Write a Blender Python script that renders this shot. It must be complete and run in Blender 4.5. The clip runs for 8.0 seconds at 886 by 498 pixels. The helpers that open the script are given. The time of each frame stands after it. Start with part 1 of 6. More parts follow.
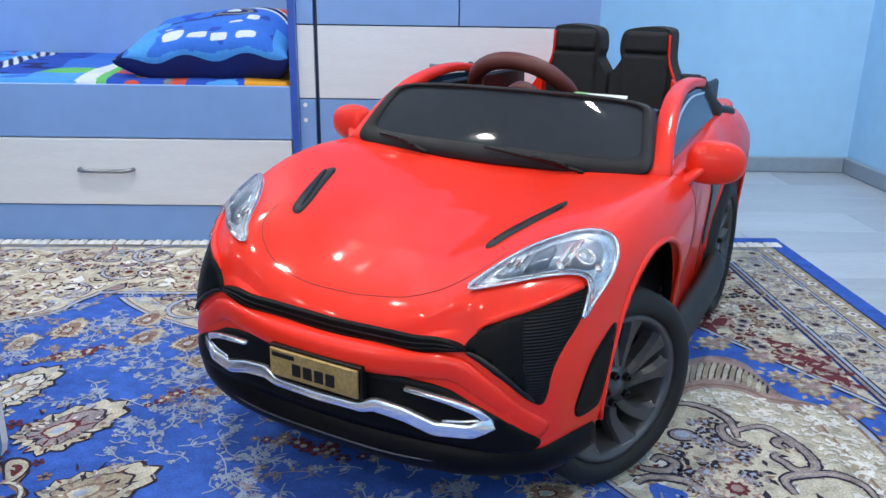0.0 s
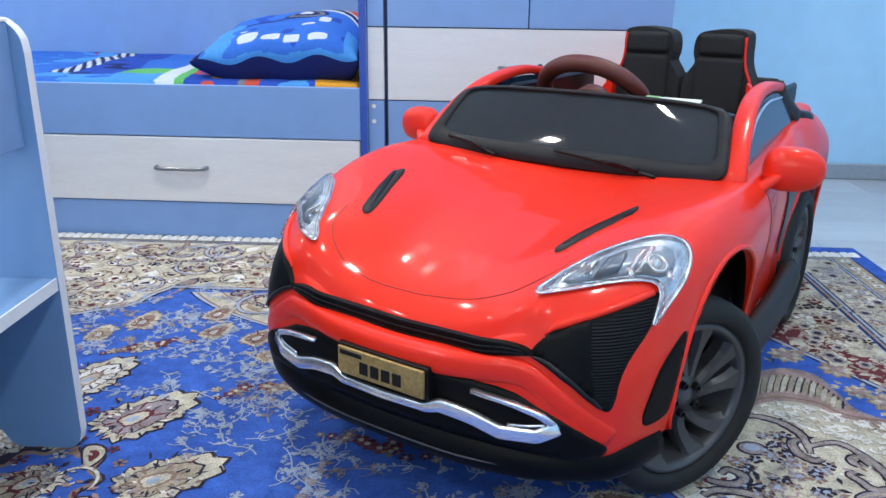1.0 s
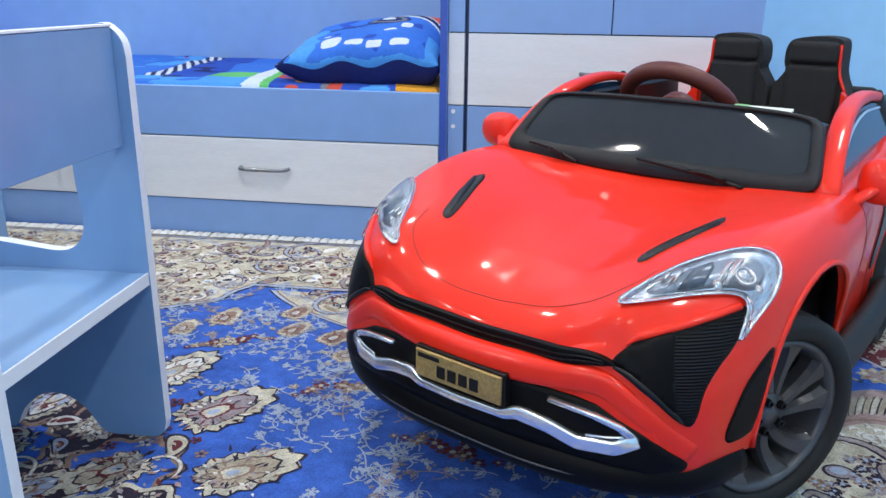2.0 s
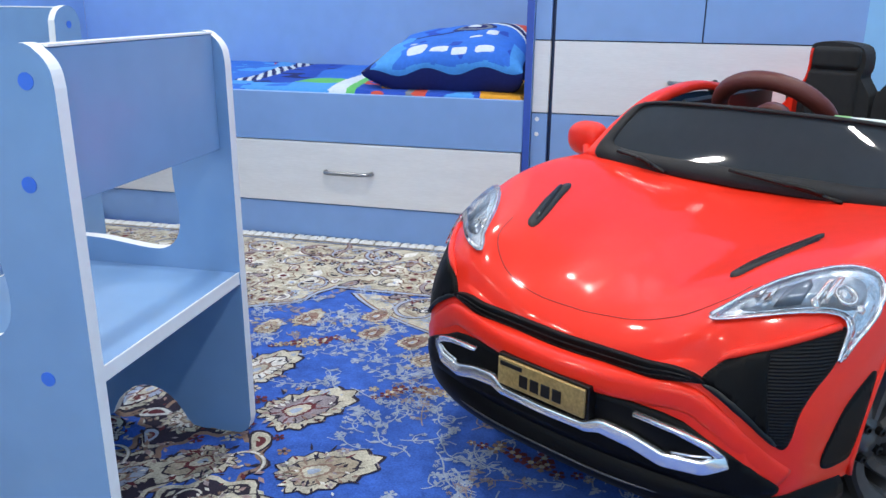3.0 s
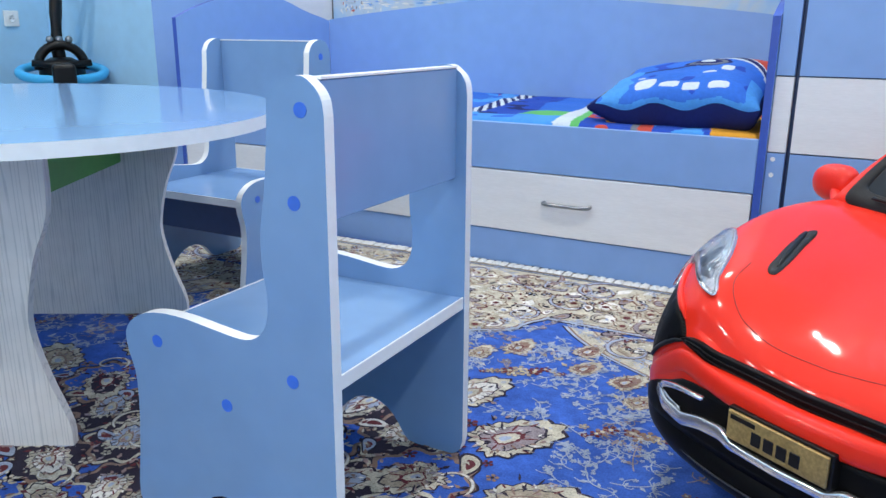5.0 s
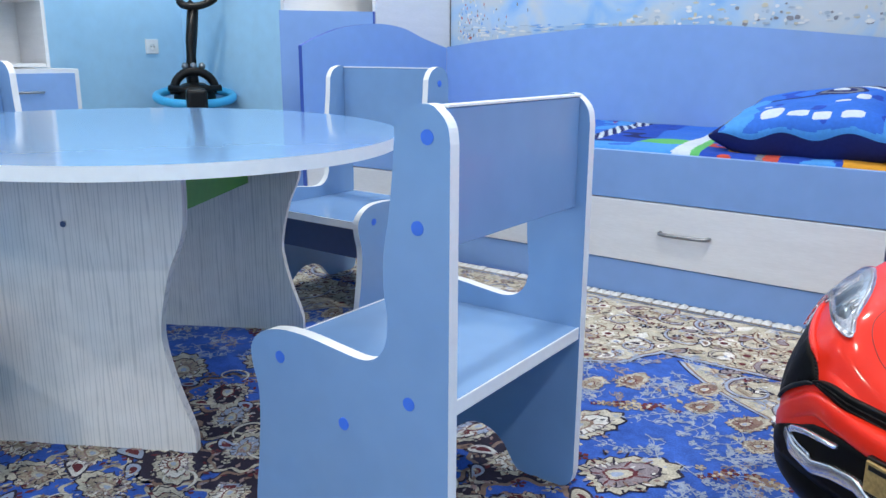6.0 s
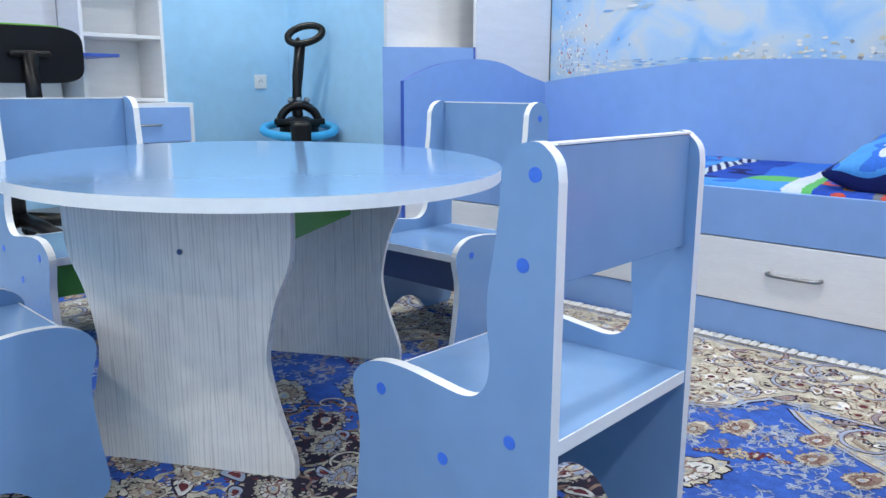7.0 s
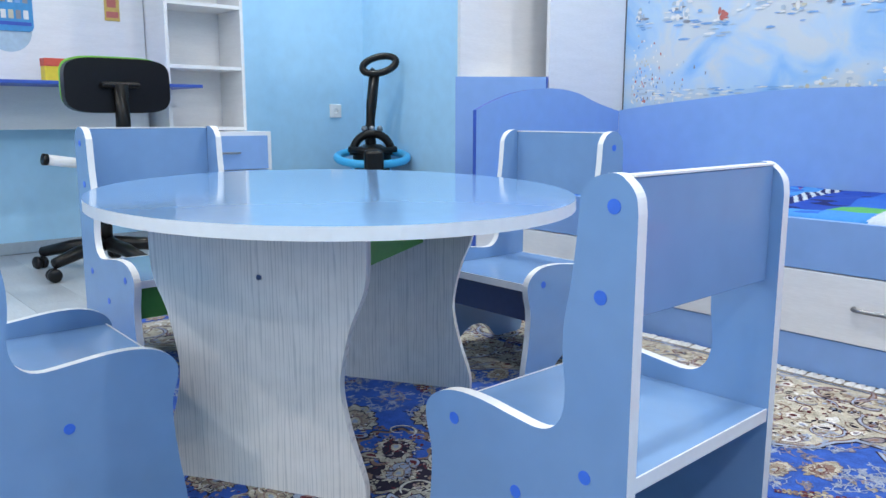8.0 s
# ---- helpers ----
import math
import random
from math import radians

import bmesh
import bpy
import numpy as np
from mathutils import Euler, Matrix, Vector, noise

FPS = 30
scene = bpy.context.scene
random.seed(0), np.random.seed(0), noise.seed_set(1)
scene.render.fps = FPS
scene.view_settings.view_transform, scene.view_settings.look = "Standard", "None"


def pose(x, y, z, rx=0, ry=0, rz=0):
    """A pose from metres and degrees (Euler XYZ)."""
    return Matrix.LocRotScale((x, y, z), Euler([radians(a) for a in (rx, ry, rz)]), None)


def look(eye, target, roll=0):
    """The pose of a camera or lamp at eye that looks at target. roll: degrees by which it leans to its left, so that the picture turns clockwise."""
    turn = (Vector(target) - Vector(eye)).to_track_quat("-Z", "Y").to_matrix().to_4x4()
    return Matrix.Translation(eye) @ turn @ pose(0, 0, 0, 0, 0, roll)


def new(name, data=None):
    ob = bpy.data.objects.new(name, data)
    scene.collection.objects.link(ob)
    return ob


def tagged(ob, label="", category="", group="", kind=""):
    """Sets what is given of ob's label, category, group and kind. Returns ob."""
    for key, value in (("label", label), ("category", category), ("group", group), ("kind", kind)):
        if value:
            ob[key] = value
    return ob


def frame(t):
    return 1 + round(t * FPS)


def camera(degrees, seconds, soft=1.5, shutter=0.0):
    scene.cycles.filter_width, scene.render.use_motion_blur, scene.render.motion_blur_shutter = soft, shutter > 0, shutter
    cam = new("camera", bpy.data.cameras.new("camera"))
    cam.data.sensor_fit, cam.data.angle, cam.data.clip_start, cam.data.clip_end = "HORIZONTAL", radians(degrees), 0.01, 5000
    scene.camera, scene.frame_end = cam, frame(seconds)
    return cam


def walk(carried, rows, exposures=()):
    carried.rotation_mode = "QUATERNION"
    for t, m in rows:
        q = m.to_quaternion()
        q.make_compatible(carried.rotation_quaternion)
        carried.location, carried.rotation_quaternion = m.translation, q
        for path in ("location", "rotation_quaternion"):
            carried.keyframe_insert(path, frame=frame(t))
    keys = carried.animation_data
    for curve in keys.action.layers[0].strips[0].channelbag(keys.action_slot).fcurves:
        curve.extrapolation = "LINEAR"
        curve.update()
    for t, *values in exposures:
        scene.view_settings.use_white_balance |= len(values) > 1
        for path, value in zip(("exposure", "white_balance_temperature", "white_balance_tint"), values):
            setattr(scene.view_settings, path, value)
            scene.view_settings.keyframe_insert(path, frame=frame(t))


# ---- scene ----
cam = camera(58.6, 8.0, soft=1.5)
PATH = [
    (0, (0.045, 0.206, 0.645), (0.086, 2.104, 0.015), 0.9),
    (0.5, (0.041, 0.205, 0.646), (0.01, 2.103, 0.016), 0.7),
    (1, (0.036, 0.205, 0.646), (-0.077, 2.101, 0.018), 0.7),
    (1.5, (0.03, 0.204, 0.646), (-0.17, 2.094, 0.024), 0.7),
    (3, (0.011, 0.2, 0.648), (-0.465, 2.046, 0.044), 0.5),
    (3.5, (0.003, 0.198, 0.649), (-0.575, 2.018, 0.055), 0.5),
    (4, (-0.005, 0.194, 0.65), (-0.715, 1.972, 0.072), 0.4),
    (4.5, (-0.013, 0.19, 0.651), (-0.846, 1.921, 0.092), 0.4),
    (6, (-0.034, 0.176, 0.655), (-1.216, 1.718, 0.179), 0.3),
    (6.5, (-0.041, 0.17, 0.658), (-1.326, 1.636, 0.214), 0.3),
    (7, (-0.046, 0.166, 0.66), (-1.414, 1.57, 0.262), 0.2),
    (7.5, (-0.048, 0.161, 0.662), (-1.486, 1.503, 0.299), 0.2),
    (8, (-0.051, 0.157, 0.664), (-1.545, 1.444, 0.333), 0.1),
]
walk(cam, [(t, look(eye, target, roll)) for t, eye, target, roll in PATH], exposures=[(0.0, 0.0), (8.0, 0.0)])

# ---- world and lamps ----
world = bpy.data.worlds.new("world")
scene.world = world
world.use_nodes = True
world.node_tree.nodes["Background"].inputs["Color"].default_value = (0.75, 0.85, 1.0, 1)
world.node_tree.nodes["Background"].inputs["Strength"].default_value = 1.0

X0, X1, Y0, Y1, H = -4.27, 1.63, -2.6, 3.12, 2.6   # the room's inner faces
LAMP_W = 16.0
WINDOW_W = 16.0
# three placed from reflections on the car; the others added to balance brightness
LAMPS = [(-2.42, 0.15), (-3.5, 2.45), (-1.8, 2.32), (-3.4, -1.2), (-1.25, -1.0), (-0.46, 0.90), (-0.46, 2.5), (1.0, -1.5), (1.0, 0.4), (1.0, 2.2)]


# ---- materials ----
def mat(name, color, rough=0.5, metal=0.0, var=0.08, scale=6.0, bump=0.0, bscale=120.0, coat=0.0, stretch=(1, 1, 1), spec=0.5):
    """A surface with two scales of colour variation and fine relief, in object space."""
    m = bpy.data.materials.new(name)
    m.use_nodes = True
    nt = m.node_tree
    p = nt.nodes["Principled BSDF"]
    tc = nt.nodes.new("ShaderNodeTexCoord")
    mp = nt.nodes.new("ShaderNodeMapping")
    mp.inputs["Scale"].default_value = stretch
    nt.links.new(tc.outputs["Object"], mp.inputs[0])
    a = nt.nodes.new("ShaderNodeTexNoise")
    a.inputs["Scale"].default_value, a.inputs["Detail"].default_value = scale, 3
    b = nt.nodes.new("ShaderNodeTexNoise")
    b.inputs["Scale"].default_value, b.inputs["Detail"].default_value = scale * 9, 2
    add = nt.nodes.new("ShaderNodeMath")
    add.operation = "ADD"
    for n, k in ((a, 0), (b, 1)):
        nt.links.new(mp.outputs[0], n.inputs["Vector"])
        nt.links.new(n.outputs["Fac"], add.inputs[k])
    ramp = nt.nodes.new("ShaderNodeMapRange")
    ramp.inputs["From Min"].default_value, ramp.inputs["From Max"].default_value = 0.7, 1.3
    ramp.inputs["To Min"].default_value, ramp.inputs["To Max"].default_value = 1 - var, 1 + var
    nt.links.new(add.outputs[0], ramp.inputs[0])
    mul = nt.nodes.new("ShaderNodeMix")
    mul.data_type, mul.blend_type = "RGBA", "MULTIPLY"
    mul.inputs[0].default_value = 1
    mul.inputs[6].default_value = (*color, 1)
    nt.links.new(ramp.outputs[0], mul.inputs[7])
    nt.links.new(mul.outputs[2], p.inputs["Base Color"])
    p.inputs["Metallic"].default_value = metal
    p.inputs["Coat Weight"].default_value = coat
    p.inputs["Coat Roughness"].default_value = 0.05
    p.inputs["Specular IOR Level"].default_value = spec
    rr = nt.nodes.new("ShaderNodeMapRange")
    rr.inputs["To Min"].default_value, rr.inputs["To Max"].default_value = max(0.02, rough * 0.85), min(1, rough * 1.15)
    nt.links.new(a.outputs["Fac"], rr.inputs[0])
    nt.links.new(rr.outputs[0], p.inputs["Roughness"])
    if bump:
        g = nt.nodes.new("ShaderNodeTexNoise")
        g.inputs["Scale"].default_value, g.inputs["Detail"].default_value = bscale, 3
        nt.links.new(mp.outputs[0], g.inputs["Vector"])
        bp = nt.nodes.new("ShaderNodeBump")
        bp.inputs["Strength"].default_value, bp.inputs["Distance"].default_value = bump, 0.002
        nt.links.new(g.outputs["Fac"], bp.inputs["Height"])
        nt.links.new(bp.outputs[0], p.inputs["Normal"])
    return m


M_BLUE = mat("blue laminate", (0.20, 0.35, 0.60), 0.26, var=0.04, scale=2, coat=0.25)
M_TOP = mat("glossy blue laminate", (0.20, 0.36, 0.62), 0.10, var=0.03, scale=3)
M_BED = mat("bed blue laminate", (0.235, 0.40, 0.75), 0.36, var=0.04, scale=2)
M_DARKEDGE = mat("dark blue edge band", (0.04, 0.10, 0.48), 0.4)
M_WHITEL = mat("white laminate", (0.80, 0.81, 0.84), 0.4, var=0.04, scale=5, stretch=(1, 1, 8))
M_EDGE = mat("white edge band", (0.87, 0.88, 0.89), 0.35, var=0.03)
M_NAVY = mat("navy laminate", (0.03, 0.06, 0.16), 0.4)
M_GREEN = mat("green laminate", (0.10, 0.36, 0.06), 0.45)
M_CAP = mat("blue screw cap", (0.05, 0.18, 0.75), 0.4)
M_WALL = mat("light blue wall paint", (0.41, 0.69, 0.93), 0.7, var=0.05, scale=1.5, bump=0.15, bscale=60)
M_CEIL = mat("white ceiling paint", (0.8, 0.8, 0.8), 0.8, var=0.02)
M_BASEB = mat("grey baseboard", (0.30, 0.36, 0.42), 0.5)
M_JOINT = mat("dark joint", (0.10, 0.11, 0.13), 0.7)
M_STEEL = mat("brushed steel", (0.30, 0.31, 0.33), 0.3, 1.0, stretch=(40, 1, 1))
M_BLACK = mat("black plastic", (0.006, 0.006, 0.007), 0.35, var=0.15, spec=0.3)
M_MATTBLACK = mat("matt dark plastic", (0.012, 0.013, 0.015), 0.6, var=0.15, bump=0.1, bscale=400)
M_LIP = mat("deep black plastic", (0.003, 0.003, 0.0035), 0.45, var=0.15, spec=0.12)
M_RUBBER = mat("black rubber", (0.007, 0.007, 0.007), 0.7, var=0.2, bump=0.2, bscale=200)
M_RED = mat("red car paint", (0.82, 0.026, 0.009), 0.45, var=0.03, coat=0.5, spec=0.15)
M_RED.node_tree.nodes["Principled BSDF"].inputs["Coat Roughness"].default_value = 0.10


nt = M_RED.node_tree
tcn, nzn, bpn = (nt.nodes.new("ShaderNode" + n) for n in ("TexCoord", "TexNoise", "Bump"))
nzn.inputs["Scale"].default_value, nzn.inputs["Detail"].default_value = 16, 1
bpn.inputs["Strength"].default_value, bpn.inputs["Distance"].default_value = 0.22, 0.01
nt.links.new(tcn.outputs["Object"], nzn.inputs["Vector"])
nt.links.new(nzn.outputs["Fac"], bpn.inputs["Height"])
nt.links.new(bpn.outputs[0], nt.nodes["Principled BSDF"].inputs["Coat Normal"])


# ---- helpers for building ----
def part(name, bm, material, parent=None, label="", smooth=False, recalc=True):
    me = bpy.data.meshes.new(name)
    if recalc:
        bmesh.ops.recalc_face_normals(bm, faces=bm.faces)
    bm.to_mesh(me)
    bm.free()
    for m in (material if isinstance(material, (list, tuple)) else [material]):
        me.materials.append(m)
    if smooth:
        me.polygons.foreach_set("use_smooth", [True] * len(me.polygons))
    ob = new(name, me)
    ob.parent = parent
    if label:
        tagged(ob, label)
    return ob


def empty(name, m, label, category, group="", kind=""):
    ob = new(name)
    ob.empty_display_size = 0.05
    ob.matrix_world = m
    return tagged(ob, label, category, group, kind)


def box(x0, x1, y0, y1, z0, z1, bevel=0.0, seg=1):
    bm = bmesh.new()
    bmesh.ops.create_cube(bm, size=1, matrix=Matrix.Translation(((x0 + x1) / 2, (y0 + y1) / 2, (z0 + z1) / 2)) @ Matrix.Diagonal((x1 - x0, y1 - y0, z1 - z0, 1)))
    if bevel:
        bmesh.ops.bevel(bm, geom=list(bm.edges), offset=bevel, segments=seg, affect="EDGES", profile=0.5)
    return bm


def tube(points, radius, sides=10, closed=False, taper=None):
    """A round bar along points."""
    bm = bmesh.new()
    pts = [Vector(p) for p in points]
    n = len(pts)
    rings = []
    up = Vector((0, 0, 1))
    for i, p in enumerate(pts):
        a, b = pts[(i - 1) % n] if closed or i else p, pts[(i + 1) % n] if closed or i < n - 1 else p
        d = (b - a).normalized()
        side = d.cross(up)
        if side.length < 0.05:
            side = d.cross(Vector((0, 1, 0)))
        side.normalize()
        top = side.cross(d)
        r = radius * (taper[i] if taper else 1)
        rings.append([bm.verts.new(p + r * (math.cos(t) * side + math.sin(t) * top)) for t in [2 * math.pi * k / sides for k in range(sides)]])
    for i in range(n if closed else n - 1):
        r0, r1 = rings[i], rings[(i + 1) % n]
        for k in range(sides):
            bm.faces.new((r0[k], r0[(k + 1) % sides], r1[(k + 1) % sides], r1[k]))
    if not closed:
        bm.faces.new(rings[0])
        bm.faces.new(rings[-1][::-1])
    return bm


def lathe(profile, seg=32, axis="Z"):
    """Turn (r, h) pairs about an axis."""
    bm = bmesh.new()
    rings = []
    for r, h in profile:
        ring = []
        for k in range(seg):
            t = 2 * math.pi * k / seg
            c, s2 = r * math.cos(t), r * math.sin(t)
            ring.append(bm.verts.new((c, s2, h) if axis == "Z" else (h, c, s2)))
        rings.append(ring)
    for a, b in zip(rings, rings[1:]):
        for k in range(seg):
            bm.faces.new((a[k], a[(k + 1) % seg], b[(k + 1) % seg], b[k]))
    bm.faces.new(rings[0])
    bm.faces.new(rings[-1][::-1])
    bmesh.ops.remove_doubles(bm, verts=bm.verts, dist=1e-6)
    return bm


def spline(ctrl, n, closed=False):
    """n points of a Catmull-Rom curve through the control tuples, even in parameter."""
    c = [np.array(p, float) for p in ctrl]
    m = len(c)
    out = []
    for k in range(n):
        u = k / n * m if closed else k / (n - 1) * (m - 1)
        i = min(int(u), m - 1 if closed else m - 2)
        f = u - i
        if closed:
            p0, p1, p2, p3 = c[(i - 1) % m], c[i % m], c[(i + 1) % m], c[(i + 2) % m]
        else:
            p1, p2 = c[i], c[i + 1]
            p0 = c[i - 1] if i else 2 * p1 - p2
            p3 = c[i + 2] if i + 2 < m else 2 * p2 - p1
        out.append(tuple(0.5 * (2 * p1 + (p2 - p0) * f + (2 * p0 - 5 * p1 + 4 * p2 - p3) * f * f + (3 * p1 - p0 - 3 * p2 + p3) * f ** 3)))
    return out


def board(outline, thick, frame4, bevel=0.0015):
    """A board cut to an outline of (a, b) pairs: faces in slot 0, the cut edge in slot 1. frame4 maps (a, b, thickness) to the thing."""
    bm = bmesh.new()
    lo = [bm.verts.new((a, b, 0)) for a, b in outline]
    hi = [bm.verts.new((a, b, thick)) for a, b in outline]
    n = len(outline)
    bm.faces.new(lo[::-1])
    bm.faces.new(hi)
    for k in range(n):
        f = bm.faces.new((lo[k], lo[(k + 1) % n], hi[(k + 1) % n], hi[k]))
        f.material_index = 1
    bm.transform(frame4)
    return bm


# ---- the room ----
def wall(name, b):
    return tagged(part(name, b, M_WALL), "smooth light blue painted plaster wall", "wall", kind="structure")


wall("wall_north", box(X0 - 0.15, X1 + 0.15, Y1, Y1 + 0.15, 0, H))
WIN = (-2.1, -0.3, 0.85, 2.15)    # window opening: x0, x1, z0, z1
south = bmesh.new()
for b in ((X0 - 0.15, WIN[0], 0, H), (WIN[1], X1 + 0.15, 0, H), (WIN[0], WIN[1], 0, WIN[2]), (WIN[0], WIN[1], WIN[3], H)):
    bmesh.ops.create_cube(south, size=1, matrix=Matrix.Translation(((b[0] + b[1]) / 2, Y0 - 0.075, (b[2] + b[3]) / 2)) @ Matrix.Diagonal((b[1] - b[0], 0.15, b[3] - b[2], 1)))
wall("wall_south", south)
win = empty("window_south", pose(0, 0, 0), "white framed daylight window", "window", kind="structure")
for b in ((WIN[0], WIN[0] + 0.05, WIN[2], WIN[3]), (WIN[1] - 0.05, WIN[1], WIN[2], WIN[3]), (WIN[0] + 0.05, WIN[1] - 0.05, WIN[2], WIN[2] + 0.05), (WIN[0] + 0.05, WIN[1] - 0.05, WIN[3] - 0.05, WIN[3]), (-1.23, -1.17, WIN[2] + 0.05, WIN[3] - 0.05)):
    part("window_frame", box(b[0], b[1], Y0 - 0.10, Y0 - 0.04, b[2], b[3], 0.004), M_EDGE, win)
part("window_sill", box(WIN[0] - 0.04, WIN[1] + 0.04, Y0 - 0.04, Y0 + 0.10, WIN[2] - 0.03, WIN[2] - 0.002, 0.004), M_EDGE, win)
day = bpy.data.lights.new("window_daylight", "AREA")
day.shape, day.size, day.size_y, day.energy, day.color = "RECTANGLE", WIN[1] - WIN[0] - 0.1, WIN[3] - WIN[2] - 0.1, WINDOW_W, (1.0, 0.94, 0.87)
dl = new("window_daylight", day)
dl.matrix_world = look(((WIN[0] + WIN[1]) / 2, Y0 - 0.02, (WIN[2] + WIN[3]) / 2), ((WIN[0] + WIN[1]) / 2, 3, (WIN[2] + WIN[3]) / 2 - 0.4))
wall("wall_west", box(X0 - 0.15, X0, Y0, Y1, 0, H))
wall("wall_east", box(X1, X1 + 0.15, Y0, Y1, 0, H))
tagged(part("ceiling", box(X0 - 0.15, X1 + 0.15, Y0 - 0.15, Y1 + 0.15, H, H + 0.1), M_CEIL), "plain white painted ceiling", "ceiling", kind="structure")
floor = tagged(part("floor", box(X0 - 0.15, X1 + 0.15, Y0 - 0.15, Y1 + 0.15, -0.1, -0.004), M_JOINT), "pale grey wood-look laminate floor", "floor", kind="structure")
for nm, b in (("baseboard_north", box(0.47, X1 - 0.016, Y1 - 0.016, Y1, 0, 0.058, 0.004)), ("baseboard_east", box(X1 - 0.016, X1, Y0, Y1, 0, 0.058, 0.004)),
              ("baseboard_west", box(X0, X0 + 0.016, Y0, Y1, 0, 0.058, 0.004))):
    tagged(part(nm, b, M_BASEB), "low grey baseboard along the wall", "baseboard", kind="structure")


def lamp(x, y):
    d = empty("downlight", pose(x, y, H), "round white recessed ceiling downlight, lit", "ceiling light", "ceiling downlights")
    part("rim", lathe([(0.065, 0), (0.065, -0.010), (0.052, -0.012), (0.052, -0.004), (0.065, 0)], 24), M_EDGE, d, smooth=True)
    part("diffuser", lathe([(0.0, -0.003), (0.051, -0.003), (0.051, -0.006), (0.0, -0.006)], 24), M_LIT, d)
    la = bpy.data.lights.new("downlight_lamp", "AREA")
    la.shape, la.size, la.energy, la.color = "DISK", 0.10, LAMP_W, (1.0, 0.965, 0.90)
    lo = new("downlight_lamp", la)
    lo.matrix_world = pose(x, y, H - 0.02)


M_LIT = bpy.data.materials.new("lit diffuser")
M_LIT.use_nodes = True
M_LIT.node_tree.nodes["Principled BSDF"].inputs["Emission Color"].default_value = (1, 1, 1, 1)
M_LIT.node_tree.nodes["Principled BSDF"].inputs["Emission Strength"].default_value = 12
for x, y in LAMPS:
    lamp(x, y)


# ---- rug ----
RW, RL = 3.88, 3.0
RUG = pose(-0.91, 0.735, 0.0, 0, 0, 0.9)


def pile(name, c, var=0.22):
    return mat(name, c, 0.95, var=var, scale=35, bump=0.5, bscale=450, spec=0.1)


P_BLUE, P_CREAM, P_IVORY, P_MAROON, P_BROWN, P_NAVY, P_SKY, P_SAND, P_COTTON, P_MAUVE, P_ROSE = range(11)
PILES = [pile("blue pile", (0.045, 0.115, 0.45), .28), pile("cream pile", (0.475, 0.445, 0.365), .42), pile("ivory pile", (0.64, 0.63, 0.60), .30), pile("maroon pile", (0.13, 0.035, 0.045)),
         pile("brown pile", (0.25, 0.17, 0.14)), pile("dark outline pile", (0.035, 0.03, 0.05)), pile("grey blue pile", (0.32, 0.38, 0.51)), pile("sand pile", (0.36, 0.31, 0.24), .42), pile("white cotton", (0.80, 0.80, 0.78), .15),
         pile("mauve pile", (0.27, 0.235, 0.26), .45), pile("rose brown pile", (0.33, 0.235, 0.23), .35)]
rug = tagged(part("rug", box(-RW / 2, RW / 2, -RL / 2, RL / 2, -0.003, 0.0024, 0.002), PILES[P_BLUE]), "large blue and cream oriental rug with floral medallions", "rug")
rug.matrix_world = RUG
rng = random.Random(7)


class Layer:
    """Flat pile shapes, gathered into one mesh."""

    def __init__(self):
        self.v, self.f, self.m = [], [], []

    def poly(self, pts, z, m):
        pts = [p for p in pts if abs(p[0]) < RW / 2 - 0.004 and abs(p[1]) < RL / 2 - 0.004]
        if len(pts) < 3:
            return
        k = len(self.v)
        z += (len(self.f) % 61) * 3e-6
        self.v += [(x, y, z) for x, y in pts]
        self.f.append(tuple(range(k, k + len(pts))))
        self.m.append(m)

    def ribbon(self, pts, widths, z, m):
        k = len(self.v)
        n = len(pts)
        z += (len(self.f) % 61) * 3e-6
        for i, (x, y) in enumerate(pts):
            a, b = pts[max(0, i - 1)], pts[min(n - 1, i + 1)]
            d = math.hypot(b[0] - a[0], b[1] - a[1]) or 1
            nx, ny = -(b[1] - a[1]) / d, (b[0] - a[0]) / d
            w = widths[i] if isinstance(widths, list) else widths
            self.v += [(x + nx * w, y + ny * w, z), (x - nx * w, y - ny * w, z)]
        for i in range(n - 1):
            self.f.append((k + 2 * i, k + 2 * i + 1, k + 2 * i + 3, k + 2 * i + 2))
            self.m.append(m)

    def done(self, name, label=""):
        me = bpy.data.meshes.new(name)
        me.from_pydata(self.v, [], self.f)
        for p in PILES:
            me.materials.append(p)
        me.polygons.foreach_set("material_index", self.m)
        me.update()
        ob = new(name, me)
        ob.parent = rug
        return tagged(ob, label, kind="stuff") if label else ob


Z1, Z2, Z3, Z4, Z5, Z6 = 0.0028, 0.0032, 0.0035, 0.0038, 0.0041, 0.0044


def frame_ring(L, d0, d1, z, m):
    a, b, c, d = RW / 2 - d0, RL / 2 - d0, RW / 2 - d1, RL / 2 - d1
    for q in ([(-a, b), (a, b), (c, d), (-c, d)], [(-a, -b), (-c, -d), (c, -d), (a, -b)], [(-a, -b), (-a, b), (-c, d), (-c, -d)], [(a, -b), (c, -d), (c, d), (a, b)]):
        L.poly(q, z, m)


def ringpts(cx, cy, r, rot, lobes, depth, n, sx=1.0):
    return [(cx + r * (1 + depth * math.cos(lobes * t)) * (sx * math.cos(t) * math.cos(rot) - math.sin(t) * math.sin(rot)),
             cy + r * (1 + depth * math.cos(lobes * t)) * (sx * math.cos(t) * math.sin(rot) + math.sin(t) * math.cos(rot))) for t in [2 * math.pi * k / n for k in range(n)]]


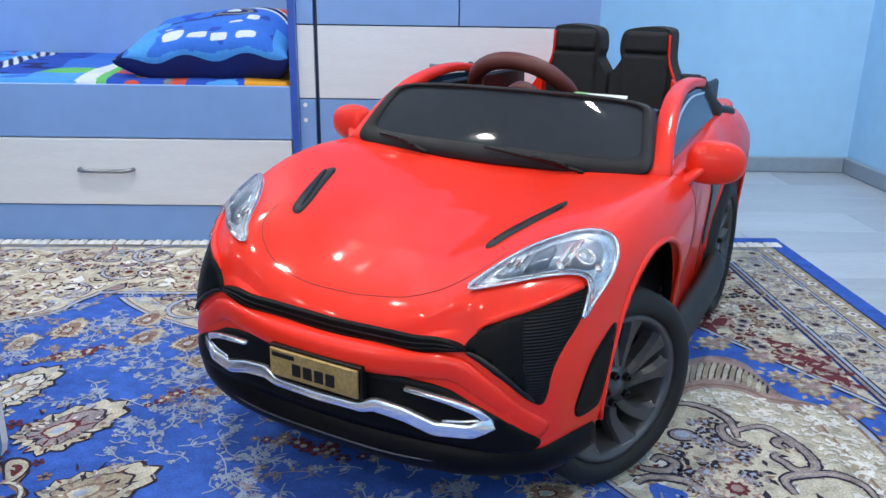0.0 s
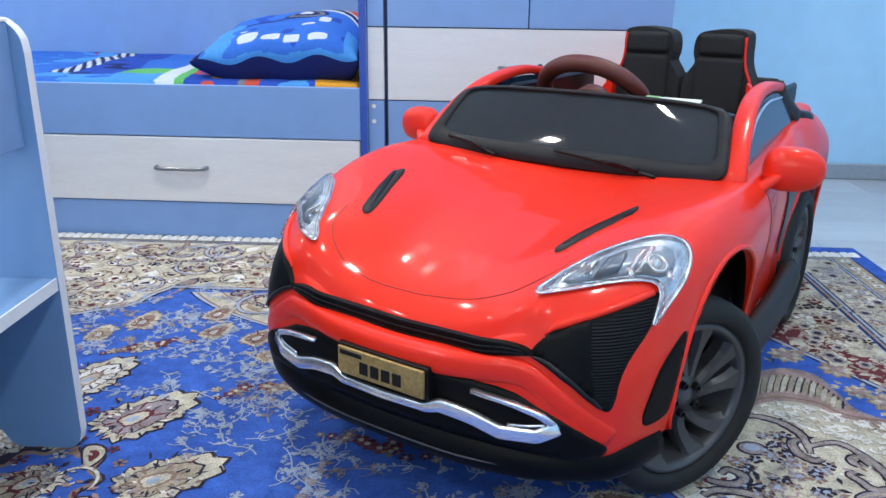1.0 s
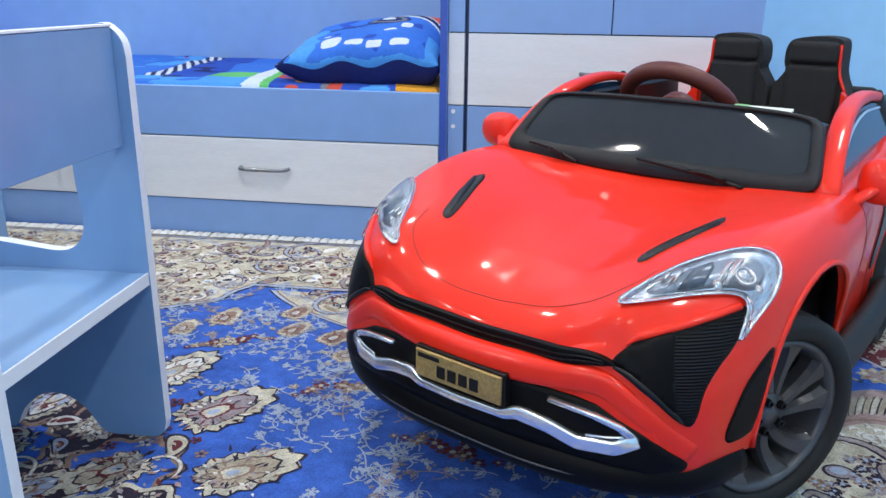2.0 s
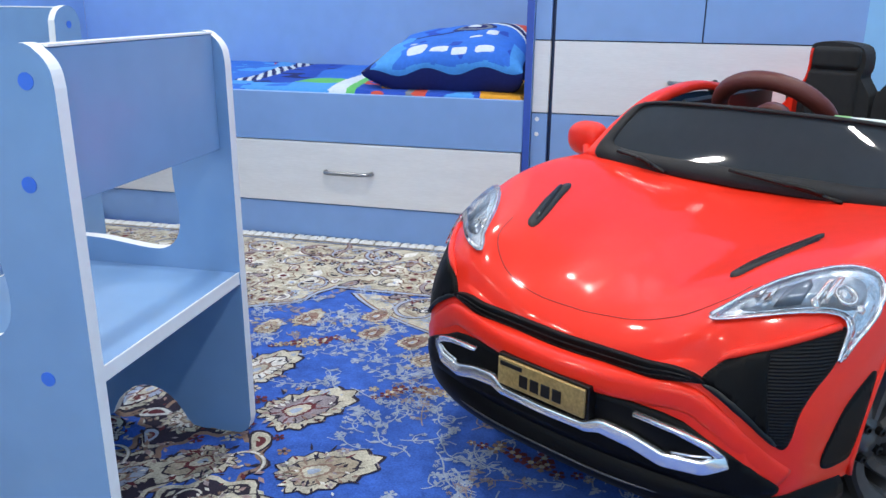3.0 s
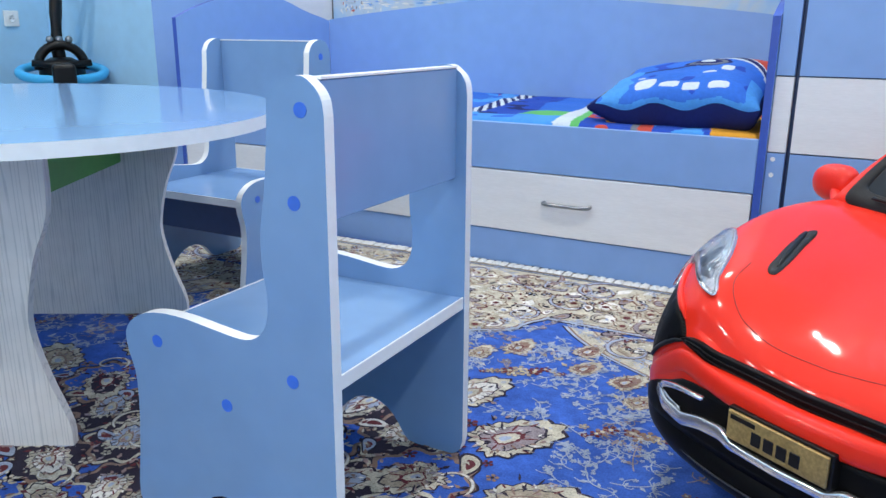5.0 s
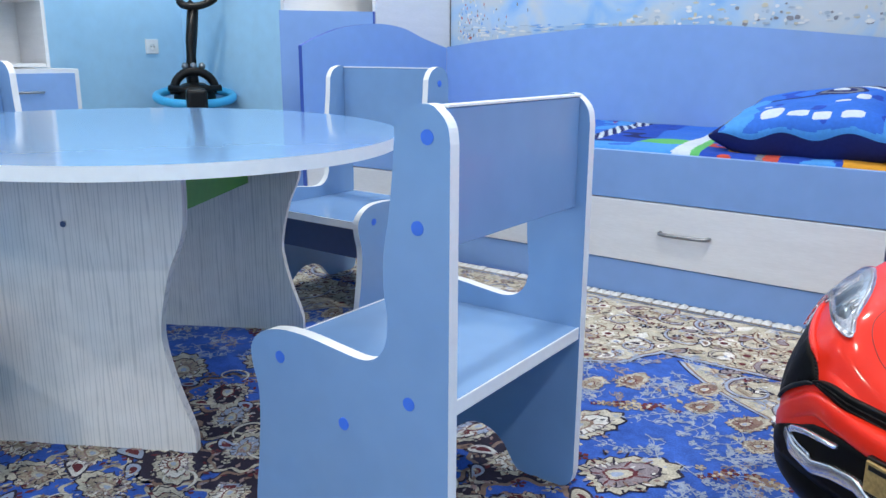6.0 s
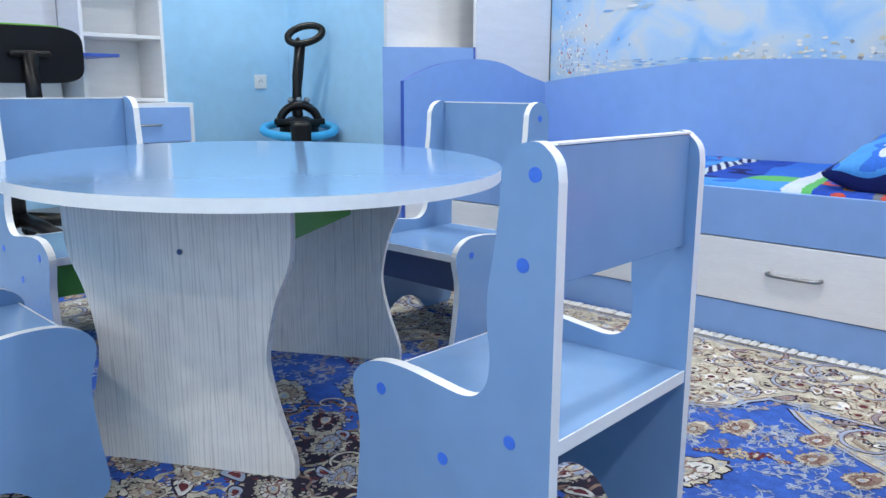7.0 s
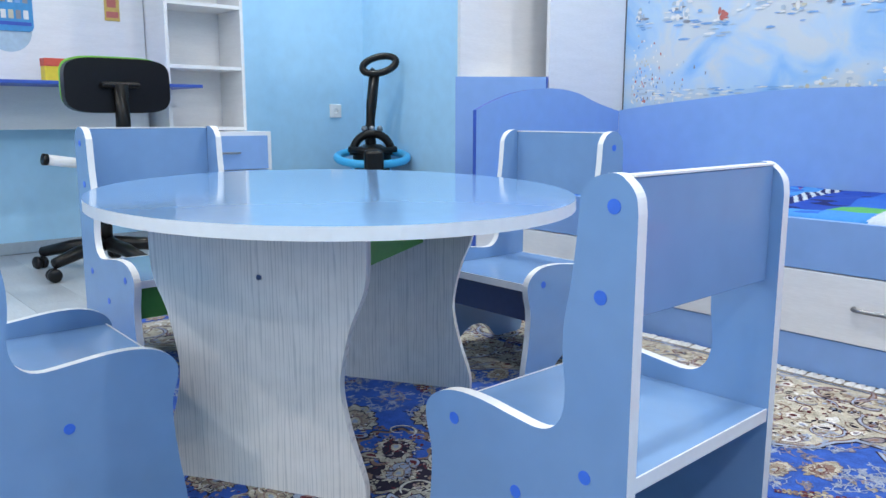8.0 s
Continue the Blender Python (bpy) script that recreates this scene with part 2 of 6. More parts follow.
def rosette(L, cx, cy, r, rot=0.0, cols=(P_NAVY, P_CREAM, P_BROWN, P_MAROON), lobes=8):
    n = lobes * 4
    for f, m, z, dp in ((1.0, cols[0], Z3, .16), (.86, cols[1], Z4, .18), (.55, cols[2], Z5, .15), (.30, cols[3], Z6, .1)):
        L.poly(ringpts(cx, cy, r * f, rot, lobes, dp, n), z, m)


def palmette(L, cx, cy, r, rot, cols=(P_NAVY, P_CREAM, P_BROWN, P_IVORY, P_MAROON)):
    def leaf(f, jag, n=56):
        out = []
        for k in range(n):
            t = 2 * math.pi * k / n
            rr = r * f * (0.76 + 0.34 * math.cos(t) ** 3 + jag * (1.25, .55, -.15, .55)[k % 4])
            x, y = rr * 1.25 * math.cos(t), rr * .82 * math.sin(t)
            out.append((cx + x * math.cos(rot) - y * math.sin(rot), cy + x * math.sin(rot) + y * math.cos(rot)))
        return out
    for f, j, m, z in ((1.0, .10, cols[0], Z3), (.93, .11, cols[1], Z4), (.70, .05, cols[0], Z4 + .0002), (.65, .06, cols[3], Z5 - .0001), (.34, .08, cols[2], Z5 + .0002), (.26, .08, cols[1], Z6), (.13, .05, P_SKY, Z6 + .0002)):
        L.poly(leaf(f, j), z, m)
    for k in range(12):
        t = rot + 2 * math.pi * k / 12 + .1
        e = 1.12 if math.cos(t - rot) > .3 else .78
        p = [(cx + r * q * e * math.cos(t), cy + r * q * e * math.sin(t)) for q in (.34, .48, .62)]
        L.ribbon(p, [r * .012, r * .03, r * .010], Z5 + .0001, cols[2] if k % 2 else cols[0])
        p = [(cx + r * q * e * math.cos(t + .2), cy + r * q * e * math.sin(t + .2)) for q in (.70, .80, .92)]
        L.ribbon(p, [r * .022, r * .026, r * .008], Z5, cols[0] if k % 3 else cols[4])
    for k in range(44):
        t, q = rng.uniform(0, 6.28), rng.uniform(.30, .86)
        e = 1.0 if math.cos(t - rot) > .2 else .72
        leafs(L, cx + r * q * e * math.cos(t), cy + r * q * e * math.sin(t), t + rng.uniform(-.9, .9), r * rng.uniform(.10, .20), (P_BROWN, P_MAUVE, P_ROSE, P_IVORY, P_NAVY)[k % 5], Z6 + .0004)


def floret(L, cx, cy, r, rot, col, heart, z=Z4):
    for k in range(5):
        t = rot + 2 * math.pi * k / 5
        L.poly([(cx + r * .1 * math.cos(t), cy + r * .1 * math.sin(t)), (cx + r * .8 * math.cos(t - .45), cy + r * .8 * math.sin(t - .45)), (cx + r * math.cos(t), cy + r * math.sin(t)), (cx + r * .8 * math.cos(t + .45), cy + r * .8 * math.sin(t + .45))], z, col)
    L.poly(ringpts(cx, cy, r * .3, 0, 3, 0, 7), z + .0003, heart)


def leafs(L, x, y, t, s, col, z=Z3):
    L.poly([(x, y), (x + s * .5 * math.cos(t + .5), y + s * .5 * math.sin(t + .5)), (x + s * math.cos(t), y + s * math.sin(t)), (x + s * .5 * math.cos(t - .5), y + s * .5 * math.sin(t - .5))], z, col)


def bud(L, cx, cy, r, rot, cols):
    """A curled leaf with a dark outline, a pale body and a dark heart."""
    def leaf(f):
        out = []
        for k in range(18):
            t = 2 * math.pi * k / 18
            x, y = r * f * 1.25 * math.cos(t), r * f * (.62 + .22 * math.cos(t)) * math.sin(t) + .30 * r * f * math.cos(t) ** 2
            out.append((cx + x * math.cos(rot) - y * math.sin(rot), cy + x * math.sin(rot) + y * math.cos(rot)))
        return out
    for f, m, z in ((1.0, cols[0], Z4 - .0001), (.80, cols[1], Z4 + .0001), (.42, cols[2], Z5)):
        L.poly(leaf(f), z, m)


def tendril(L, x, y, t, length, col, w=.0014):
    pts, step = [(x, y)], .011
    bend = rng.choice((-1, 1)) * rng.uniform(10, 28)
    for k in range(int(length / step)):
        bend += rng.uniform(-7, 7)
        bend = max(-40, min(40, bend))
        if rng.random() < .12:
            bend = -bend
        t += bend * step
        x, y = x + step * math.cos(t), y + step * math.sin(t)
        pts.append((x, y))
        if k % 2 == 1:
            leafs(L, x, y, t + rng.choice((-1.1, 1.1)), rng.uniform(.010, .019), col)
            floret(L, x + rng.uniform(-.016, .016), y + rng.uniform(-.016, .016), rng.uniform(.003, .006), t, col, col)
        if k % 4 == 2:
            curl = [(x + .02 * (1 - q) * math.cos(t + 1.5 + 5 * q), y + .02 * (1 - q) * math.sin(t + 1.5 + 5 * q)) for q in (0, .15, .3, .45, .6, .75)]
            L.ribbon(curl, w * .8, Z3, col)
    L.ribbon(pts, w, Z3, col)
    floret(L, x, y, rng.uniform(.007, .011), t, col, P_SKY)


def scroll(L, cx, cy, r, rot, turn=1, cols=(P_NAVY, P_SAND, P_SKY)):
    """A C-shaped scroll that curls in at its end."""
    def arc(n=26):
        out = []
        for k in range(n):
            q = k / (n - 1)
            rr = r * (1 - .72 * q ** 1.3)
            t = rot + turn * 5.6 * q
            out.append((cx + rr * math.cos(t) + .25 * r * q * math.cos(rot + turn * 1.5), cy + rr * math.sin(t) + .25 * r * q * math.sin(rot + turn * 1.5)))
        return out
    p = arc()
    n = len(p)
    for f, m, z in ((1.0, cols[0], Z3), (.76, cols[1], Z4), (.40, cols[2], Z5)):
        L.ribbon(p, [r * .105 * f * (1.1 - .55 * k / n) * min(1, .3 + k / 4) for k in range(n)], z, m)


# ground zones
BX, FX, FY, SPX, SPY = RW / 2, RW / 2 - .225, RL / 2 - .12, 1.63, 1.053


def wedge_x(y):
    """The curved outer edge of the blue field along the short sides."""
    return FX - .6 * max(0.0, abs(y) - .57)


def in_field(x, y):
    return abs(x) < FX - .015 and abs(y) < FY - .015


def in_wedge(x, y):
    return wedge_x(y) + .02 < abs(x) < FX - .012 and abs(y) < FY - .02


def in_strip(x, y):
    return wedge_x(y) - .075 < abs(x) < wedge_x(y) - .01 and abs(y) < 1.03


def in_corner(x, y):
    return 1.285 < abs(x) and .335 < abs(y) < 1.0


def in_spandrel(x, y, g=0.0):
    ax, ay = abs(x), abs(y)
    if ax > wedge_x(ay) - .09 or ay > FY - .02:
        return False
    if ay > SPY + .045 - .3 * g or (ax / (.23 + g)) ** 2 + ((SPY + .03 - ay) / (.17 + g)) ** 2 < 1:
        return True
    a, b = (SPX - ax) / 1.24, (SPY - ay) / .93
    return math.hypot(a, b) < 1 - .28 * math.sin(2 * math.atan2(b, a)) - .02 + g


def spandrel(sx, sy, grow):
    out = []
    for k in range(61):
        t = math.pi / 2 * k / 60
        r = 1 + .05 * abs(math.cos(7 * t)) - .28 * math.sin(2 * t)
        y = SPY - (.93 + grow) * r * math.sin(t)
        out.append((min(SPX - (1.24 + grow) * r * math.cos(t), wedge_x(y) - .08 + grow), y))
    y0 = out[-1][1]
    out += [(wedge_x(y0 + (SPY - y0) * k / 12) - .08 + grow, y0 + (SPY - y0) * k / 12) for k in range(1, 13)]
    out = [(sx * x, sy * y) for x, y in out]
    return out if sx * sy > 0 else out[::-1]


zones = Layer()
frame_ring(zones, .045, .125, Z1, P_CREAM)
frame_ring(zones, .050, .092, Z2, P_SAND)
for d0, d1, m in ((.045, .049, P_NAVY), (.095, .098, P_NAVY), (.098, .104, P_SKY), (.104, .107, P_NAVY)):
    frame_ring(zones, d0, d1, Z3, m)
for s in (-1, 1):
    def side(d0, d1, z, m):
        zones.poly([(s * (BX - d0), -FY), (s * (BX - d0), FY), (s * (BX - d1), FY), (s * (BX - d1), -FY)], z, m)
    side(.107, .196, Z1 + .0001, P_CREAM)
    for d0, d1, m in ((.196, .200, P_NAVY), (.200, .207, P_SKY), (.207, .211, P_NAVY), (.211, .218, P_MAUVE), (.218, .222, P_NAVY)):
        side(d0, d1, Z3, m)
    for s2 in (-1, 1):
        zones.poly([(s * FX, s2 * .57), (s * FX, s2 * FY), (s * wedge_x(FY), s2 * FY)], Z1, P_CREAM)
        zones.ribbon([(s * FX, s2 * .2), (s * FX, s2 * .57), (s * wedge_x(.8), s2 * .8), (s * wedge_x(FY), s2 * FY)], .004, Z3, P_SKY)
        zones.ribbon([(s * FX, s2 * .2), (s * FX, s2 * .57), (s * wedge_x(.8), s2 * .8), (s * wedge_x(FY), s2 * FY)], .008, Z2, P_NAVY)
        for g, m, z in ((.020, P_NAVY, Z1 - .0002), (.015, P_SKY, Z1 - .0001), (.006, P_BROWN, Z1), (.0, P_CREAM, Z1 + .0001), (-.050, P_BROWN, Z1 + .0002), (-.055, P_SAND, Z1 + .00025), (-.068, P_CREAM, Z1 + .0003)):
            zones.poly(spandrel(s, s2, g), z, m)
for s in (-1, 1):
    for g, m, z in ((.020, P_NAVY, Z1 - .0001), (.014, P_SKY, Z1 + .00005), (.005, P_BROWN, Z1 + .0001), (.0, P_CREAM, Z1 + .0003)):
        zones.poly([(x, s * y) for x, y in ((-1.34, SPY + .035 - g), (1.34, SPY + .035 - g), (1.14, FY), (-1.14, FY))][::s], z, m)
        zones.poly([(-(.245 + g) * math.cos(math.pi * k / 24) * (1 + .04 * math.cos(10 * math.pi * k / 24)), s * (SPY + .036 - (.19 + g) * math.sin(math.pi * k / 24))) for k in range(25)], z + .00012, m)
zones.done("rug_ground", "bordered rug ground with corner fields")

# motifs
fl = Layer()


def along_border(d, step, jit=.3, axes=(0, 1)):
    for axis, half, other in ((0, RW / 2 - d, RL / 2 - d), (1, RL / 2 - d, RW / 2 - d)):
        if axis not in axes:
            continue
        n = int(2 * half / step)
        for s in (-1, 1):
            for k in range(n):
                q = -half + (k + .5 + rng.uniform(-jit, jit)) * 2 * half / n
                yield ((q, s * other) if axis == 0 else (s * other, q)), rng.uniform(0, 6.28), k


for (x, y), t, k in along_border(.071, .030, .05):
    fl.poly(ringpts(x, y, .0125, t, 4, .2, 12), Z4, P_IVORY if k % 2 else P_CREAM)
    fl.poly(ringpts(x, y, .005, t, 3, 0, 6), Z5, P_MAROON if k % 3 else P_BROWN)
for d, step in ((.122, .034), (.150, .040), (.178, .034)):
    for (x, y), t, k in along_border(d, step, .45, (1,)):
        if k % 4 == 0:
            rosette(fl, x, y, rng.uniform(.018, .028), t, (P_MAUVE, P_CREAM, rng.choice((P_SAND, P_MAUVE)), P_NAVY), 7)
        elif k % 4 == 2:
            scroll(fl, x, y, rng.uniform(.026, .036), t, rng.choice((-1, 1)), (P_BROWN, P_MAUVE, P_SKY))
        else:
            floret(fl, x, y, rng.uniform(.012, .020), t, rng.choice((P_BROWN, P_MAUVE, P_MAUVE, P_IVORY)), P_CREAM)
        for _ in range(2):
            leafs(fl, x + rng.uniform(-.03, .03), y + rng.uniform(-.02, .02), rng.uniform(0, 6.28), rng.uniform(.010, .024), rng.choice((P_MAUVE, P_NAVY, P_IVORY, P_SKY)))


def scatter(n, gap, ok, tries=9000):
    got = []
    for _ in range(tries):
        if len(got) >= n:
            break
        x, y = rng.uniform(-FX, FX), rng.uniform(-FY, FY)
        if ok(x, y) and all((x - a) ** 2 + (y - b) ** 2 > gap * gap for a, b in got):
            got.append((x, y))
    return got


# side wedges: dense maroon and brown sprigs
for k, (x, y) in enumerate(scatter(900, .0215, in_wedge, 60000)):
    t = rng.uniform(0, 6.28)
    if abs(x) - wedge_x(y) < .11 and k % 4:
        for _ in range(9):
            leafs(fl, x + rng.uniform(-.018, .018), y + rng.uniform(-.018, .018), rng.uniform(0, 6.28), rng.uniform(.018, .036), rng.choice((P_MAROON, P_MAROON, P_MAROON, P_ROSE)))
    elif k % 4 == 0:
        rosette(fl, x, y, rng.uniform(.016, .026), t, (P_MAROON, P_CREAM, P_MAUVE, P_NAVY), 6)
    elif k % 9 == 1:
        scroll(fl, x, y, .036, t, 1, (P_NAVY, P_CREAM, P_SAND))
    else:
        floret(fl, x, y, rng.uniform(.012, .024), t, rng.choice((P_MAROON, P_MAUVE, P_BROWN, P_NAVY, P_CREAM, P_IVORY)), P_SAND)
# blue band inside them: pale toothed flowers
for k, (x, y) in enumerate(scatter(60, .085, lambda x, y: in_strip(x, y) and not in_corner(x, y), 20000)):
    t = rng.uniform(0, 6.28)
    rosette(fl, x, y, rng.uniform(.026, .036), t, (P_BROWN, P_CREAM, rng.choice((P_SAND, P_BROWN)), P_MAROON), 8)
    for _ in range(4):
        leafs(fl, x + rng.uniform(-.04, .04), y + rng.uniform(-.05, .05), rng.uniform(0, 6.28), .022, rng.choice((P_CREAM, P_SAND)))
def plain_corner(x, y):
    return in_spandrel(x, y) and not in_corner(x, y)


# corner fields: large scrolls, curled leaves, pale flowers and small dark sprigs
for k, (x, y) in enumerate(scatter(230, .105, plain_corner, 20000)):
    t = rng.uniform(0, 6.28)
    scroll(fl, x, y, rng.uniform(.055, .085), t, rng.choice((-1, 1)), (P_NAVY if k % 3 else P_MAROON, rng.choice((P_MAUVE, P_BROWN, P_MAUVE)), rng.choice((P_CREAM, P_MAUVE, P_SKY))))
for k, (x, y) in enumerate(scatter(1500, .037, plain_corner, 50000)):
    t = rng.uniform(0, 6.28)
    if k % 5 == 0:
        rosette(fl, x, y, rng.uniform(.020, .030), t, (P_BROWN, P_CREAM, rng.choice((P_IVORY, P_SAND)), rng.choice((P_SKY, P_MAROON, P_MAROON))), 6)
    elif k % 5 == 1:
        leafs(fl, x, y, t, rng.uniform(.045, .07), P_IVORY, Z2 + .0001)
    elif k % 5 in (2, 3):
        bud(fl, x, y, rng.uniform(.013, .024), t, (rng.choice((P_NAVY, P_MAROON, P_BROWN)), rng.choice((P_CREAM, P_SAND, P_MAUVE, P_IVORY)), rng.choice((P_NAVY, P_BROWN, P_MAUVE))))
    else:
        for _ in range(6):
            floret(fl, x + rng.uniform(-.03, .03), y + rng.uniform(-.03, .03), rng.uniform(.008, .013), t, rng.choice((P_NAVY, P_BROWN, P_MAROON)), P_SKY)
for x, y in scatter(2300, .019, plain_corner, 50000):
    leafs(fl, x, y, rng.uniform(0, 6.28), rng.uniform(.014, .030), rng.choice((P_IVORY, P_SAND, P_BROWN, P_SKY, P_MAROON, P_NAVY)), Z2)


# drawn corners: a rose lobed cartouche, mauve scrolls and ivory leaf relief on cream
def flow(ctrl, n=7):
    """A smooth curve through control points."""
    p = [ctrl[0]] + list(ctrl) + [ctrl[-1]]
    out = []
    for i in range(1, len(p) - 2):
        for k in range(n):
            q = k / n
            out.append(tuple(.5 * (2 * p[i][j] + (p[i + 1][j] - p[i - 1][j]) * q + (2 * p[i - 1][j] - 5 * p[i][j] + 4 * p[i + 1][j] - p[i + 2][j]) * q * q + (3 * p[i][j] - p[i - 1][j] - 3 * p[i + 1][j] + p[i + 2][j]) * q ** 3) for j in (0, 1)))
    return out + [ctrl[-1]]


def volute(L, ctrl, w, cols=(P_NAVY, P_MAUVE, P_SKY)):
    p = flow(ctrl)
    n = len(p) - 1
    for f, m, z in ((1.0, cols[0], Z4), (.62, cols[1], Z5), (.16, cols[2], Z5 + .0002)):
        L.ribbon(p, [w * f * rng.uniform(.86, 1.12) * (.35 + .65 * math.sin(math.pi * min(1, .12 + .80 * k / n))) for k in range(n + 1)], z, m)


CARTOUCHE = ((1.36, .585), (1.395, .635), (1.45, .655), (1.505, .640), (1.535, .605), (1.60, .585))
BANK = ((1.36, .745), (1.43, .742), (1.497, .762), (1.541, .738), (1.552, .672), (1.562, .615), (1.612, .578))
VOLUTES = (((1.345, .585), (1.382, .590), (1.419, .575), (1.440, .542), (1.440, .512), (1.436, .485)),
           ((1.436, .503), (1.488, .517), (1.514, .476), (1.523, .431), (1.514, .403), (1.487, .401), (1.478, .420), (1.470, .434), (1.482, .442)),
           ((1.511, .458), (1.503, .479), (1.488, .470), (1.493, .455)),
           ((1.448, .472), (1.433, .467), (1.418, .485), (1.419, .513), (1.434, .524)),
           ((1.460, .345), (1.460, .377), (1.489, .389), (1.538, .389), (1.564, .362), (1.564, .330)),
           ((1.250, .372), (1.273, .386), (1.318, .378), (1.336, .350), (1.330, .325)),
           ((1.262, .412), (1.279, .404), (1.305, .402), (1.320, .420), (1.302, .436), (1.288, .424)))
SPRIGS = ((1.395, .518), (1.388, .480), (1.405, .440), (1.370, .412), (1.433, .436), (1.333, .448), (1.332, .405), (1.423, .384), (1.345, .365), (1.31, .53), (1.33, .56))
for sx in (1, -1):
    for sy in (1, -1):
        def M(pts):
            return [(sx * x, sy * y) for x, y in pts]
        bank = flow(BANK)
        fl.poly(M(bank + [(wedge_x(.578) - .012, .578), (wedge_x(.8) - .012, .8), (wedge_x(.98) - .012, .98), (1.36, .98)])[::sx * sy], Z2 + .0003, P_BLUE)
        fl.poly(M(bank + flow(CARTOUCHE)[::-1])[::-sx * sy], Z2 + .0004, P_ROSE)
        for path, w, m, z in ((BANK, .0035, P_MAUVE, Z4), (CARTOUCHE, .012, P_ROSE, Z3), (CARTOUCHE, .003, P_BROWN, Z4)):
            fl.ribbon(M(flow(path)), w, z, m)
        # barbs between the two rose edges
        c, d = flow(CARTOUCHE, 10), flow(BANK, 9)
        for k in range(2, 40, 2):
            a, b = c[k], d[k]
            fl.ribbon(M([(a[0] + (b[0] - a[0]) * q, a[1] + (b[1] - a[1]) * q + .012 * q * q) for q in (.16, .4, .62, .74)]), [.002, .0045, .0045, .001], Z4, P_SAND if k % 4 else P_CREAM)
            fl.ribbon(M([(a[0] + .007 + (b[0] - a[0]) * q, a[1] + (b[1] - a[1]) * q + .012 * q * q) for q in (.2, .45, .7)]), [.001, .0028, .001], Z4, P_NAVY)
        for v in VOLUTES:
            volute(fl, M(v), .0105, (P_NAVY, P_MAUVE, P_SAND))
            for q in flow(v, 2):
                leafs(fl, sx * q[0], sy * q[1], rng.uniform(0, 6.28), rng.uniform(.012, .020), rng.choice((P_NAVY, P_BROWN, P_MAUVE, P_IVORY)), Z4 - .0001)
        fl.poly(M(ringpts(1.354, .494, .021, 0, 2, .1, 20))[::sx * sy], Z4, P_NAVY)
        fl.poly(M(ringpts(1.354, .494, .017, 0, 2, .1, 20))[::sx * sy], Z4 + .0002, P_MAUVE)
        fl.poly(M(ringpts(1.354, .496, .011, 0, 2, .1, 16))[::sx * sy], Z5, P_SKY)
        rosette(fl, sx * 1.386, sy * .358, .028, .3, (P_ROSE, P_CREAM, P_MAROON, P_ROSE), 9)
        fl.poly(M(ringpts(1.285, .345, .024, 0, 3, .2, 18))[::sx * sy], Z4, P_BLUE)
        for x, y in SPRIGS:
            for _ in range(7):
                floret(fl, sx * (x + rng.uniform(-.021, .021)), sy * (y + rng.uniform(-.017, .017)), rng.uniform(.007, .014), rng.uniform(0, 6), rng.choice((P_NAVY, P_BROWN, P_MAUVE, P_NAVY)), P_SKY)
            for _ in range(8):
                leafs(fl, sx * (x + rng.uniform(-.02, .02)), sy * (y + rng.uniform(-.017, .017)), rng.uniform(0, 6.28), rng.uniform(.012, .022), rng.choice((P_NAVY, P_MAUVE, P_BROWN)))
        # ivory leaf relief outside the scrolls; offset sand copies paint its shadow edges
        for _ in range(420):
            x, y = rng.uniform(1.33, 1.635), rng.uniform(.335, .63)
            if math.hypot(x - 1.36, y - .39) < .192 or x > wedge_x(y) - .085 or (x > 1.53 and y > .59) or (x < 1.42 and y > .60):
                continue
            t, e = rng.uniform(0, 6.28), rng.uniform(.010, .021)
            p = [(x + e * q * math.cos(t + 1.5 * q), y + e * q * math.sin(t + 1.5 * q)) for q in (0, .35, .7, 1)]
            fl.ribbon(M([(a - .0016, b - .0022) for a, b in p]), [.001, .0042, .0036, .0008], Z2 + .0002, P_SAND)
            fl.ribbon(M(p), [.0008, .0036, .003, .0005], Z3, P_IVORY)
        # toothed flowers in the blue band
        for x, y, r in ((1.591, .765, .030), (1.592, .682, .026), (1.628, .645, .034), (1.663, .575, .036), (1.520, .82, .034), (1.45, .83, .036), (1.47, .90, .030), (1.680, .46, .034), (1.685, .385, .028)):
            if y > .8 and r > .035:
                palmette(fl, sx * x, sy * y, r * .95, .8, (P_ROSE, P_SAND, P_MAUVE, P_CREAM, P_BROWN))
            else:
                rosette(fl, sx * x, sy * y, r, x * 40, (P_BROWN, P_SAND, P_MAUVE, P_ROSE), 9)
                for k in range(9):
                    leafs(fl, sx * (x + r * .32 * math.cos(k * .7)), sy * (y + r * .32 * math.sin(k * .7)), math.atan2(sy * math.sin(k * .7), sx * math.cos(k * .7)), r * .5, P_BROWN if k % 2 else P_CREAM, Z5 + .0002)
            for _ in range(9):
                t = rng.uniform(0, 6.28)
                q = r * rng.uniform(.9, 1.25)
                X, Y = x + q * math.cos(t), y + q * math.sin(t)
                if X < wedge_x(Y) - .02:
                    leafs(fl, sx * X, sy * Y, t, .018, rng.choice((P_CREAM, P_SAND, P_SAND)))


# crowded middle: oval rings of toothed palmettes on dark halos, scrolls and flowers
def oval_ring(a, b, degs):
    for d in degs:
        for sx in (1, -1):
            for sy in (1, -1):
                t = math.radians(d)
                c, q = math.cos(t) / a, math.sin(t) / b
                r = 1 / math.hypot(c, q)
                yield sx * r * math.cos(t), sy * r * math.sin(t)


